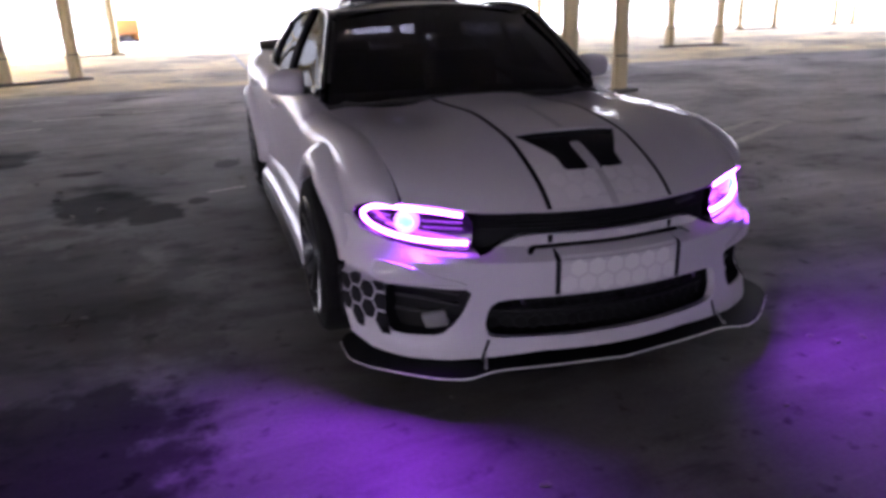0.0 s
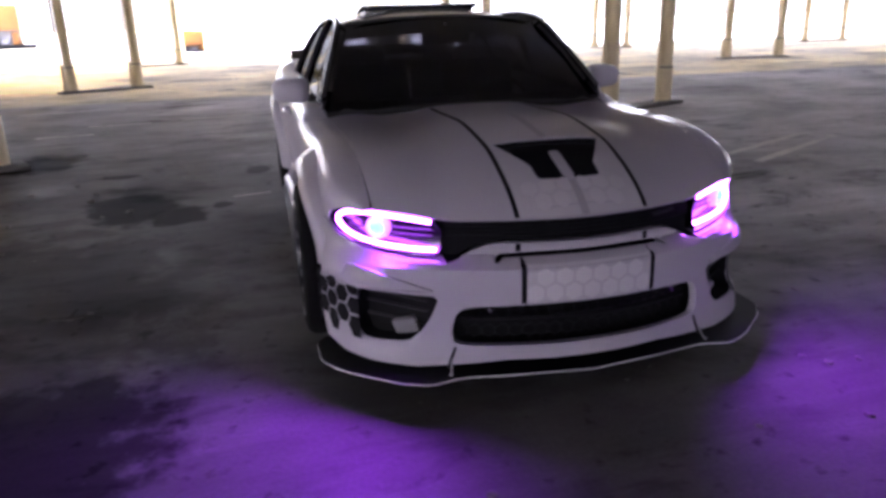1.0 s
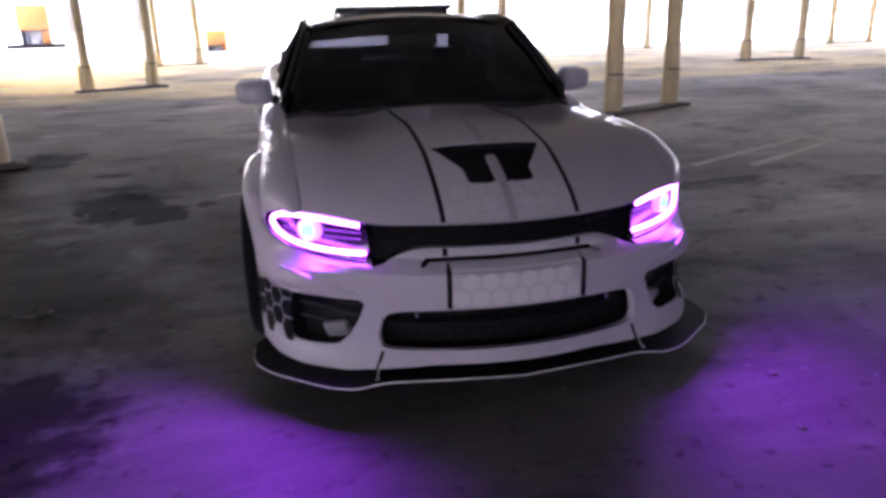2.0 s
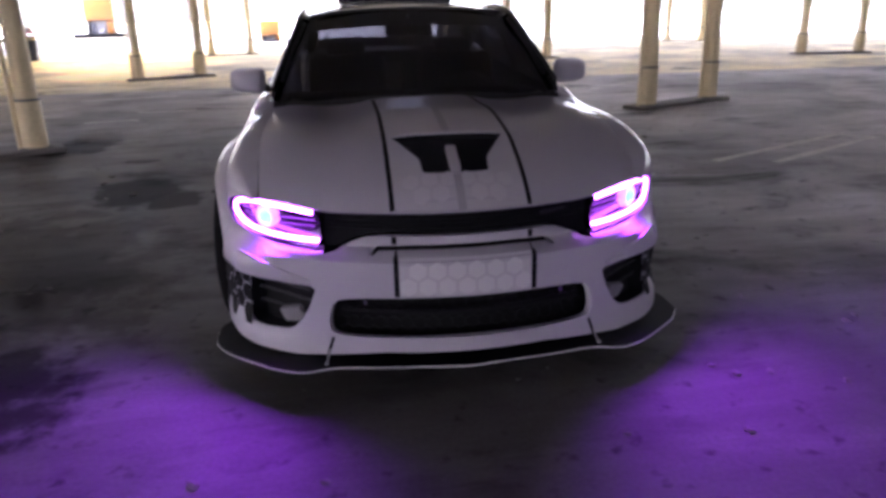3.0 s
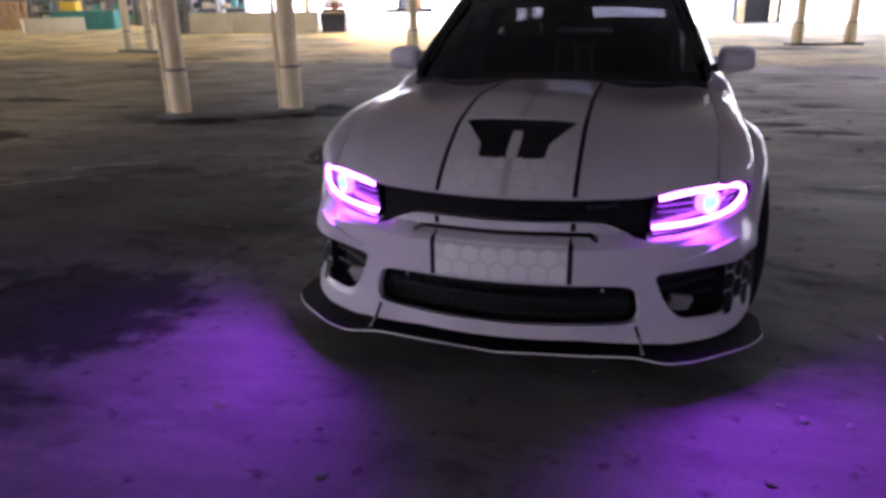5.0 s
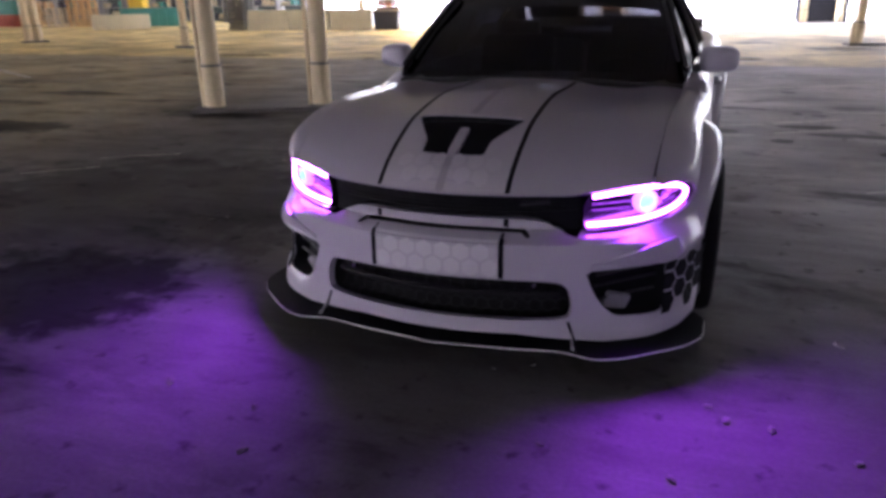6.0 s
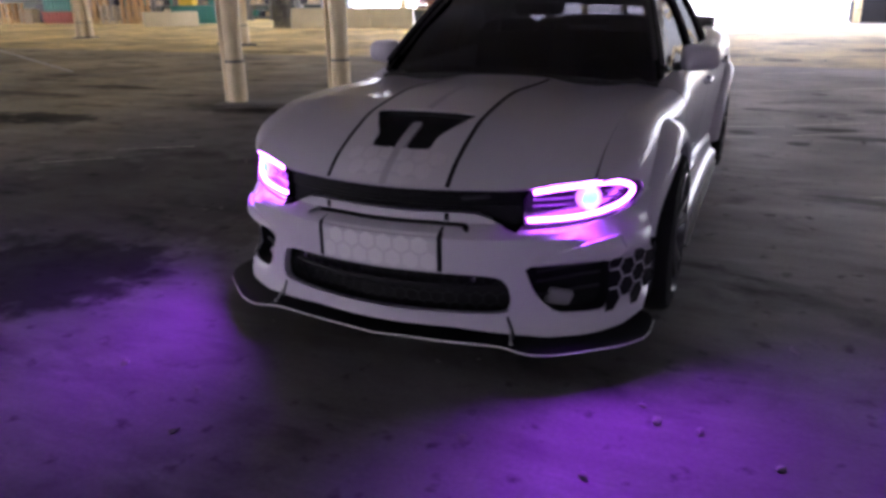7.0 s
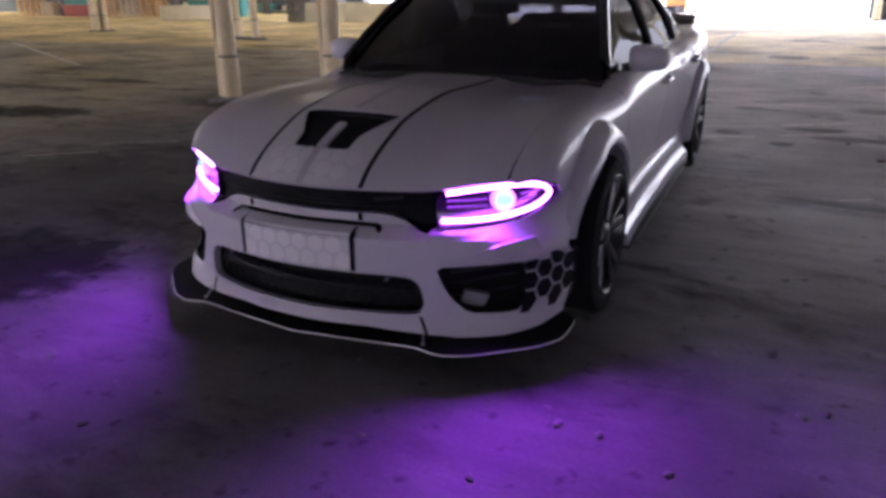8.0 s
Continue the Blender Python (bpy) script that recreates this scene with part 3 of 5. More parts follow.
def lamp_ledge(s):
    """The glossy shelf of the bumper below a headlight."""
    bm = bmesh.new()
    rows = []
    for i in range(25):
        x = 0.505 + 0.262 * i / 24
        z0, row = ledge_top(x) - 0.002, []
        y0, y1 = nose(x, z0), edge(x) + 0.03
        for k in range(7):
            v = k / 6
            row.append(bm.verts.new((s * x, y0 + (y1 - y0) * v, z0 + 0.010 * v ** 0.5)))
        rows.append(row)
    for p, q in zip(rows, rows[1:]):
        for k in range(6):
            bm.faces.new((p[k], q[k], q[k + 1], p[k + 1]) if s > 0 else (p[k], p[k + 1], q[k + 1], q[k]))
    part("lamp_ledge", bm, M_PAINT, bumper)


for s in (1, -1):
    lamp_ledge(s)


def headlight(s):
    poly = LAMP if s > 0 else mirrored(LAMP)
    hl = part("headlight", panel(bmesh.new(), poly, lambda x, z: fascia(x, z, 0.055), 0.04, thick=0.01), M_GLOSSBLACK, car, "C-shaped headlight with glowing violet bar")
    fx = lambda x, z, d=0.0: fascia(s * x, z, d)
    # rim round the lamp, joining the deep housing to the skin
    bm = bmesh.new()
    loop = dense(poly, 0.04)
    a = [bm.verts.new(fascia(*p, 0.004)) for p in loop]
    b = [bm.verts.new(fascia(*p, 0.057)) for p in loop]
    for i in range(len(loop)):
        j = (i + 1) % len(loop)
        bm.faces.new((a[i], b[i], b[j], a[j]))
    part("housing", bm, M_GLOSSBLACK, hl)
    bar = [(0.548, 0.688), (0.62, 0.700), (0.70, 0.709), (0.768, 0.715), (0.824, 0.709), (0.856, 0.691), (0.868, 0.664), (0.846, 0.632), (0.793, 0.609), (0.70, 0.592), (0.62, 0.585), (0.532, 0.583)]
    bm = bmesh.new()
    tube(bm, [fx(x, z, 0.017) for x, z in soft(bar, 0.25, 2, False)], 0.0085, 10)
    part("light_bar", bm, M_DRL, hl, "glowing violet light bar")
    m = Matrix.Translation(fx(0.738, 0.654, 0.03)) @ pose(0, 0, 0, 90, 0, s * 36)
    bm = bmesh.new()
    lathe(bm, [(0.0, 0.022), (0.016, 0.019), (0.028, 0.010), (0.034, 0.0)], 20, m)
    part("projector", bm, M_PROJ, hl, "glowing round projector lens")
    bm = bmesh.new()
    lathe(bm, [(0.034, 0.0), (0.037, 0.008), (0.044, 0.004), (0.046, -0.03)], 20, m)
    part("glow_bezel", bm, M_BEZELGLOW, hl, "bezel made to glow violet for the haze round the projector")
    for k, (u0, u1, z) in enumerate(((0.55, 0.685, 0.655), (0.55, 0.685, 0.632), (0.79, 0.848, 0.672), (0.79, 0.838, 0.649))):
        bm = bmesh.new()
        tube(bm, [fx(u0 + (u1 - u0) * i / 6, z + 0.006 * i / 6, 0.035) for i in range(7)], 0.004, 6)
        part("reflector_fin", bm, M_FIN, hl)
    bm = bmesh.new()
    panel(bm, poly, lambda x, z: fascia(x, z, 0.0), 0.04)
    lens = part("lens", bm, M_LENS, hl, "clear lens cover")
    lens.visible_shadow = False
    lamp = bpy.data.lights.new("headlight_beam", 'SPOT')
    lamp.energy, lamp.color, lamp.spot_size, lamp.spot_blend, lamp.shadow_soft_size = HEAD_POWER, (0.46, 0.06, 1.0), radians(156), 1.0, 0.03
    lo = new("headlight_beam", lamp)
    p = fx(0.67, 0.686, -0.020)
    lo.matrix_world = look(p, p + Vector((s * 0.72, -0.69, -0.26)))
    lo.parent = hl


HEAD_POWER = 10.5
headlight(1)
headlight(-1)


def fog(s):
    poly = FOG if s > 0 else mirrored(FOG)
    d = part("air_duct", panel(bmesh.new(), poly, lambda x, z: fascia(x, z, 0.07), 0.05, thick=0.01), M_MESH, car, "black side air duct")
    # black liner round the opening
    cx, cz = sum(p[0] for p in poly) / len(poly), sum(p[1] for p in poly) / len(poly)
    loop = dense([(cx + (x - cx) * 0.982, cz + (z - cz) * 0.975) for x, z in poly], 0.03)
    bm = bmesh.new()
    a = [bm.verts.new(fascia(*p, 0.003)) for p in loop]
    b = [bm.verts.new(fascia(*p, 0.069)) for p in loop]
    for i in range(len(loop)):
        j = (i + 1) % len(loop)
        bm.faces.new((a[i], b[i], b[j], a[j]))
    part("duct_liner", bm, M_VINYL, d)
    for z in (0.30, 0.355, 0.395):
        bm = bmesh.new()
        tube(bm, [fascia(s * (0.60 + 0.19 * i / 6), z + 0.012 * i / 6, 0.05 - 0.02 * i / 6) for i in range(7)], 0.005, 6)
        part("fin", bm, M_PLASTIC, d)
    # the raised facet of the bumper above the duct, with a rolled edge
    brow = soft([(0.548, 0.450), (0.66, 0.484), (0.755, 0.514), (0.835, 0.520), (0.862, 0.470), (0.835, 0.447), (0.70, 0.446)], 0.1, 1)
    brow = brow if s > 0 else mirrored(brow)
    bm = bmesh.new()
    panel(bm, brow, lambda x, z: fascia(x, z, -0.004), 0.02, thick=0.008)
    ring = dense(brow, 0.02)
    tube(bm, [fascia(*q, -0.003) for q in ring + ring[:1]], 0.006, 8)
    part("duct_brow", bm, M_PAINT, bumper)
    bm = bmesh.new()
    box(bm, (0, 0, 0), (0.10, 0.03, 0.07), 0.012, Matrix.Translation(fascia(s * 0.672, 0.282, 0.045)) @ pose(0, 0, 0, 18, s * 14, s * 32))
    part("duct_vane", bm, M_LAMPGREY, d, "pale plastic vane")


fog(1)
fog(-1)


def hex_patch(s):
    """Black honeycomb decal on the bumper's corner, hexagon by hexagon."""
    w = 0.078
    arc, xs = 0.0, []
    x = 0.803
    # arc length along the corner
    table = [(0.0, x)]
    while x < 0.936:
        arc += math.hypot(0.002, plan(x + 0.002) - plan(x))
        x += 0.002
        table.append((arc, x))
    for c in range(5):
        for r in range(6):
            u, v = 0.026 + c * w * 0.866, 0.262 + r * w + (c % 2) * w / 2
            if u > arc + 0.01 or v > 0.45 or (c == 0 and v > 0.43):
                continue

            def fn(a, z):
                xx = lerp(table, a)
                return fascia(s * xx, z, -0.0025)
            bm = bmesh.new()
            ring = [(u + 0.438 * w / 0.866 * math.cos(radians(60 * k)), v + 0.438 * w / 0.866 * math.sin(radians(60 * k))) for k in range(6)]
            ring = [(min(max(a, 0.0), arc), max(z, 0.232)) for a, z in ring]
            panel(bm, ring, fn, 0.05, thick=0.002, flip=s < 0)
            part("hexagon", bm, M_VINYL, bumper)


hex_patch(1)
hex_patch(-1)

# pale honeycomb and centre band on the bumper's middle
bm = bmesh.new()
panel(bm, [(-0.242, 0.412), (0.242, 0.412), (0.242, 0.552), (-0.242, 0.552)], lambda x, z: fascia(x, z, -0.0008), 0.03)
part("centre_band", bm, M_CENTRE, bumper, "pale grey centre band")
for r in range(2):
    for c in range(-3, 4):
        u, v = (c + 0.5 * (r % 2)) * 0.070, 0.446 + r * 0.060
        if abs(u) > 0.22:
            continue
        bm = bmesh.new()
        hexagon(bm, u, v, 0.034, lambda a, z: fascia(a, z, -0.0018))
        part("pale_hexagon", bm, M_HEXGREY, bumper)


def fascia_strip(name, pts, width, material, parent, lift=0.0015):
    ps = [fascia(x, z, -0.001) for x, z in pts]
    ns = [(fascia(x, z, -0.01) - fascia(x, z)).normalized() for x, z in pts]
    part(name, sweep_strip(bmesh.new(), ps, ns, width, lift), material, parent)


for s in (1, -1):
    fascia_strip("pinstripe", [(s * 0.25, 0.586 + 0.030 * i / 3) for i in range(4)], 0.019, M_VINYL, bumper)
    fascia_strip("pinstripe", [(s * 0.25, 0.410 + 0.154 * i / 12) for i in range(13)], 0.019, M_VINYL, bumper)
    fascia_strip("pinstripe", [(s * (0.488 + 0.030 * i / 6), 0.240 - 0.085 * i / 6) for i in range(7)], 0.012, M_VINYL, bumper)

# splitter plate with a white edge
SPLIT = [(0.0, -0.135), (0.30, -0.095), (0.49, -0.055), (0.60, -0.078), (0.70, -0.03), (0.90, 0.150), (0.965, 0.26), (0.968, 0.42), (0.93, 0.475), (0.80, 0.47), (0.0, 0.30)]
right = soft(SPLIT[:9], 0.16, 2, False)
plate = right + SPLIT[9:] + [(-x, y) for x, y in reversed(right + SPLIT[9:]) if x > 0]
bm = bmesh.new()
panel(bm, plate, lambda x, y: Vector((x, y, 0.158 - 0.02 * min(1, abs(x)) ** 2)), 0.08, thick=0.012)
splitter = part("splitter", bm, M_VINYL, car, "black front splitter plate with white edge")
rim = [(-x, y) for x, y in reversed(right) if x > 0] + right
bm = bmesh.new()
tube(bm, [(x, y, 0.153 - 0.02 * min(1, abs(x)) ** 2) for x, y in rim], 0.0026, 6)
part("edge_trim", bm, M_WHITE, splitter, "thin white edge trim")
for s in (1, -1):
    bm = bmesh.new()
    tube(bm, [(s * 0.518, -0.03, 0.155), (s * 0.505, 0.0, 0.20)], 0.004, 6)
    lathe(bm, [(0, 0.010), (0.006, 0.010), (0.008, 0.0)], 12, Matrix.Translation((s * 0.52, -0.035, 0.153)))
    part("support_bolt", bm, M_LAMPGREY, splitter, "small metal bolt")

# hood with a scoop
HOOD_R = [(0.0, edge(0))] + [(0.05 * i, edge(0.05 * i)) for i in range(1, 15)] + [(0.735, edge(0.735) + 0.002)] + [(smooth(INNER, 0.30 + 0.16 * i) - 0.0012, 0.30 + 0.16 * i) for i in range(1, 8)] + [(0.55, 1.40), (0.3, 1.375), (0.0, 1.365)]
SCOOP = [(0.0, 0.400), (0.222, 0.394), (0.210, 0.365), (0.168, 0.285), (0.130, 0.220), (0.124, 0.142), (0.0, 0.128)]
scoop = soft(SCOOP[:-1] + [(0.0, 0.128)] + [(-x, y) for x, y in reversed(SCOOP) if x > 0], 0.1, 1)
bm = bmesh.new()
panel(bm, HOOD_R + [(-x, y) for x, y in reversed(HOOD_R) if x > 0], hood, 0.045, [scoop], thick=0.006)
hood_ob = part("hood", bm, M_PAINT, car, "grey-white hood with black pinstripes")
bm = bmesh.new()
panel(bm, scoop, lambda x, y: hood(x, y, -0.012 - 0.012 * (y - 0.145) / 0.24), 0.05)
sc = part("hood_scoop", bm, M_VINYL, hood_ob, "black hood scoop opening")
bm = bmesh.new()
loop = dense(scoop, 0.04)
a = [bm.verts.new(hood(*p, -0.001)) for p in loop]
b = [bm.verts.new(hood(p[0], p[1], -0.013 - 0.012 * (p[1] - 0.145) / 0.24)) for p in loop]
for i in range(len(loop)):
    j = (i + 1) % len(loop)
    bm.faces.new((a[i], a[j], b[j], b[i]))
part("scoop_wall", bm, M_VINYL, sc)
bm = bmesh.new()
panel(bm, soft([(-0.020, 0.132), (0.020, 0.132), (0.020, 0.31), (-0.020, 0.31)], 0.1, 1), lambda x, y: hood(x, y, 0.001 - 0.012 * (y - 0.145) / 0.2), 0.04, thick=0.012)
part("scoop_divider", bm, M_PAINT, sc, "painted rib dividing the scoop")
bm = bmesh.new()
tube(bm, [hood(0.212 * (i / 12 - 1), 0.400, 0.0) for i in range(25)], 0.004, 8)
part("scoop_lip", bm, M_PAINT, sc)


def hood_strip(name, x0, x1, y0, y1, width, material, parent, n=40):
    pts = [(x0 + (x1 - x0) * i / n, y0 + (y1 - y0) * i / n) for i in range(n + 1)]
    ps = [hood(x, y, 0.0012) for x, y in pts]
    ns = []
    for x, y in pts:
        du, dv = hood(x + 0.01, y) - hood(x - 0.01, y), hood(x, y + 0.01) - hood(x, y - 0.01)
        ns.append(du.cross(dv).normalized())
    part(name, sweep_strip(bmesh.new(), ps, ns, width, 0.0012), material, parent)


HEM = [(-0.242 + 0.0242 * i, edge(-0.242 + 0.0242 * i) + 0.006) for i in range(21)]
bm = bmesh.new()
panel(bm, HEM + [(0.246, 1.33), (-0.246, 1.33)], lambda x, y: hood(x, y, 0.0006), 0.045, [[(x * 1.02, 0.264 + (y - 0.264) * 1.02) for x, y in scoop]])
part("centre_band", bm, M_CENTRE, hood_ob, "pale grey centre band")
for r in range(2):
    for c in range(-3, 4):
        u, v = (c + 0.5 * (r % 2)) * 0.070, 0.045 + r * 0.060
        if abs(u) > 0.205 or abs(u) < 0.02:
            continue
        bm = bmesh.new()
        hexagon(bm, u, v, 0.033, lambda a, b: hood(a, b, 0.0016))
        part("pale_hexagon", bm, M_HEXFAINT, hood_ob)
for s in (1, -1):
    hood_strip("pinstripe", s * 0.25, s * 0.255, edge(0.25) + 0.004, 1.33, 0.018, M_VINYL, hood_ob)
hood_strip("centre_stripe", 0.0, 0.0, edge(0) + 0.004, 0.122, 0.03, M_BAND, hood_ob, 12)
hood_strip("centre_stripe", 0.0, 0.0, 0.42, 1.10, 0.03, M_BAND, hood_ob, 24)


def flank(name, s, outline, step=0.06, material=None, label="", holes=()):
    bm = bmesh.new()
    panel(bm, outline, lambda y, q: side(y, q, s), step, holes, flip=s < 0, thick=0.006)
    return part(name, bm, material or M_PAINT, car, label)


def bm_glass(pts_fn, nu, nv, flip=False):
    bm = bmesh.new()
    g = [[bm.verts.new(pts_fn(i / nu, j / nv)) for j in range(nv + 1)] for i in range(nu + 1)]
    for i in range(nu):
        for j in range(nv):
            f = (g[i][j], g[i + 1][j], g[i + 1][j + 1], g[i][j + 1])
            bm.faces.new(f[::-1] if flip else f)
    return bm


def roof_z(y):
    return smooth([(2.05, 1.405), (2.4, 1.445), (2.8, 1.452), (3.2, 1.425), (3.45, 1.385)], y)


def roof_half(y):
    return smooth([(2.05, 0.575), (2.6, 0.585), (3.2, 0.57), (3.45, 0.55)], y)


def screen(u, v):
    """Windscreen: u -1 to 1 across, v 0 at the cowl, 1 at the roof."""
    w = 0.785 * (1 - v) + 0.575 * v
    y = 1.40 + 0.66 * v + (0.11 * (1 - v) + 0.05 * v) * u * u
    z = 0.945 * (1 - v) + 1.405 * v + 0.035 * math.sin(math.pi * v) - (0.02 + 0.012 * v) * u * u
    return Vector((u * w, y, z))


def rear_screen(u, v):
    w = 0.55 * (1 - v) + 0.66 * v
    y = 3.45 + 0.62 * v - 0.06 * u * u * v
    z = 1.385 * (1 - v) + 1.105 * v + 0.02 * math.sin(math.pi * v) - 0.02 * u * u
    return Vector((u * w, y, z))


def side_glass(y0, y1, s):
    def fn(a, b):
        y = y0 + (y1 - y0) * a
        xe, ze = smooth(INNER, y) + 0.01, smooth(BELT, y) - 0.01
        top = smooth([(1.55, 1.0), (1.75, 1.16), (2.1, 1.375), (2.5, 1.405), (3.0, 1.395), (3.4, 1.34), (3.75, 1.20), (3.95, 1.10)], y)
        xt = lerp([(0.97, xe), (1.40, 0.605)], top)
        x = xe + (xt - xe) * b + 0.015 * math.sin(math.pi * b)
        return Vector((s * x, y, ze + (top - ze) * b))
    return fn


# windscreen, roof, rear screen
g = part("windscreen", bm_glass(lambda a, b: screen(2 * a - 1, b), 16, 10), M_SCREEN, car, "dark windscreen")
g.visible_shadow = False
band = part("sun_strip", bm_glass(lambda a, b: screen(1.94 * a - 0.97, 0.78 + 0.22 * b) + Vector((0, 0.02, -0.012)), 16, 3), M_SEAT, g, "black sun strip along the top edge")
bm = bmesh.new()
tube(bm, [screen(u / 10 - 1, 0.0) + Vector((0, -0.012, 0.0)) for u in range(21)], 0.014, 8)
part("cowl_trim", bm, M_PLASTIC, car)
bm = bmesh.new()
tube(bm, [screen(u / 10 - 1, 1.0) for u in range(21)], 0.011, 8)
part("windscreen_header", bm, M_PLASTIC, car)
bm = bmesh.new()
panel(bm, [(-0.78, 1.34), (0.78, 1.34), (0.78, 1.53), (0.4, 1.46), (0.0, 1.43), (-0.4, 1.46), (-0.78, 1.53)], lambda x, y: Vector((x, y, 0.925 - 0.02 * x * x)), 0.08)
part("cowl_panel", bm, M_PLASTIC, car, "black cowl panel")
for s in (1, -1):
    bm = bmesh.new()
    tube(bm, [screen(s * 0.62, 0.02) + Vector((0, -0.01, 0.0)), screen(s * 0.30, 0.03) + Vector((0, -0.01, 0.0)), screen(-s * 0.05 + (0.0 if s > 0 else 0.08), 0.03) + Vector((0, -0.01, 0.0))], 0.007, 6)
    part("wiper", bm, M_PLASTIC, car, "black wiper arm")
g = part("rear_screen", bm_glass(lambda a, b: rear_screen(2 * a - 1, b), 14, 8), M_REAR, car, "tinted rear screen")
g.visible_shadow = False
bm = bmesh.new()
for k in range(2):
    off = 0.0 if k == 0 else -0.03
    gr = [[bm.verts.new(Vector((u / 10 * roof_half(y), y, roof_z(y) - 0.045 * (u / 10) ** 2 - 0.02 * (u / 10) ** 6 + off))) for u in range(-10, 11)] for y in [2.05 + 0.07 * i for i in range(21)]]
    for i in range(20):
        for j in range(20):
            f = (gr[i][j], gr[i][j + 1], gr[i + 1][j + 1], gr[i + 1][j])
            bm.faces.new(f if k == 0 else f[::-1])
part("roof", bm, M_GLOSSBLACK, car, "black roof")
bm = bmesh.new()
m = Matrix.Translation((-0.02, 2.80, 1.461)) @ pose(0, 0, 0, -4, 0, 0)
box(bm, (0, 0, 0.0), (0.78, 0.46, 0.030), 0.012, m)
box(bm, (0, 0, -0.03), (0.73, 0.42, 0.05), 0.01, m)
box(bm, (0, 0.19, -0.02), (0.70, 0.03, 0.05), 0.008, m)
part("sunroof", bm, M_GLOSSBLACK, car, "raised dark sunroof panel")

for s in (1, -1):
    front_arch = arch(FRONT_AXLE, ARCH_R, 141, -22)
    fo = [(0.243, 1.06), (0.283, 1.04), (0.335, 1.0), (0.405, 0.945), (0.445, 0.83), (0.50, 0.80)] + yz(front_arch)
    fo = [p for p in fo if p[1] >= 0] + [(1.42, 0.0), (1.42, 1.0), (1.44, 2.0), (1.0, 2.0), (0.6, 2.0), (0.235, 2.0)]
    flank("fender", s, fo)
    fd = flank("front_door", s, [(1.43, 0.0), (2.62, 0.0), (2.62, 1.0), (2.62, 2.0), (2.0, 2.0), (1.45, 2.0), (1.43, 1.0)])
    rear_arch = arch(REAR_AXLE, ARCH_R, 202, -22)
    rear_pts = yz(rear_arch)
    rd = flank("rear_door", s, [(2.63, 0.0), (REAR_AXLE - ARCH_R - 0.02, 0.0), (REAR_AXLE - ARCH_R - 0.02, 0.55), (3.66, 1.1), (3.66, 2.0), (2.63, 2.0), (2.63, 1.0)])
    flank("quarter_panel", s, [(REAR_AXLE - ARCH_R - 0.01, 0.0), *[p for p in rear_pts if p[1] > 0], (4.90, 0.15), (4.95, 1.0), (4.95, 2.0), (3.67, 2.0), (3.67, 1.1), (REAR_AXLE - ARCH_R - 0.01, 0.55)])
    for d, y in ((fd, 2.48), (rd, 3.48)):
        bm = bmesh.new()
        tube(bm, [side(y - 0.11, 1.12, s, 0.0), side(y - 0.09, 1.12, s, 0.028), side(y + 0.06, 1.12, s, 0.030), side(y + 0.09, 1.12, s, 0.0)], 0.013, 8)
        part("door_handle", bm, M_PAINT, d)
    # wheel arch flares
    for yc, deep, a0, a1 in ((FRONT_AXLE, 0.072, 166, -14), (REAR_AXLE, 0.060, 188, -14)):
        bm = bmesh.new()
        rows = []
        n = 30
        for i in range(n + 1):
            ang = radians(a0 + (a1 - a0) * i / n)
            row = []
            tp = min(1.0, i / n / 0.30)
            tp = (0.40 + 0.60 * tp * tp * (3 - 2 * tp)) if yc < 2 else 1.0
            for r, out in ((ARCH_R - 0.012, -0.10), (ARCH_R - 0.012, deep - 0.012), (ARCH_R, deep), (ARCH_R + 0.022, deep - 0.003), (ARCH_R + 0.045, deep * 0.82), (ARCH_R + 0.070, deep * 0.52), (ARCH_R + 0.092, 0.012), (ARCH_R + 0.10, -0.015)):
                out = out * tp if out > 0 else out
                y, z = yc + r * math.cos(ang), max(0.17, WHEEL_Z + r * math.sin(ang))
                q = min(1.0, max(0.0, q_of(y, z)))
                base = side(max(y, 0.40), q, 1).x if yc > 2 else side_x(max(y, 0.40), z)
                xx = max(base, 0.905 - 1.1 * max(0.0, z - 0.74) if yc < 2 else 0.93) + out
                if r > ARCH_R + 0.09:
                    # the outer rim closes onto the fender
                    xx = side_x(max(y, 0.40), z) + (0.006 if r < ARCH_R + 0.095 else -0.014)
                row.append(bm.verts.new(Vector((s * xx, y, z))))
            rows.append(row)
        for p, r2 in zip(rows, rows[1:]):
            for k in range(len(p) - 1):
                f = (p[k], p[k + 1], r2[k + 1], r2[k])
                bm.faces.new(f)
        bmesh.ops.recalc_face_normals(bm, faces=bm.faces)
        part("wheel_flare", bm, M_PAINT, car, "wide bolt-on arch flare")
        bm = bmesh.new()
        lathe(bm, [(ARCH_R, 0.0), (ARCH_R + 0.005, 0.32), (0.05, 0.34)], 30, Matrix.Translation((s * 0.885, yc, WHEEL_Z)) @ pose(0, 0, 0, 0, -s * 90, 0), 0, 360)
        bmesh.ops.delete(bm, geom=[v for v in bm.verts if v.co.z < 0.16], context='VERTS')
        part("wheel_well", bm, M_PLASTIC, car)
    # side skirt
    bm = bmesh.new()
    prof = [(0.880, 0.378), (0.908, 0.358), (0.918, 0.338), (0.922, 0.30), (0.925, 0.255), (0.936, 0.238), (0.952, 0.226), (0.962, 0.208), (0.966, 0.185), (0.967, 0.162), (0.90, 0.155)]
    y0, y1 = FRONT_AXLE + ARCH_R + 0.03, REAR_AXLE - ARCH_R - 0.03
    rows = [[bm.verts.new(Vector((s * (x + 0.02 * max(0, abs(t / 12 - 0.5) * 2) ** 3), y0 + (y1 - y0) * t / 12, z))) for x, z in prof] for t in range(13)]
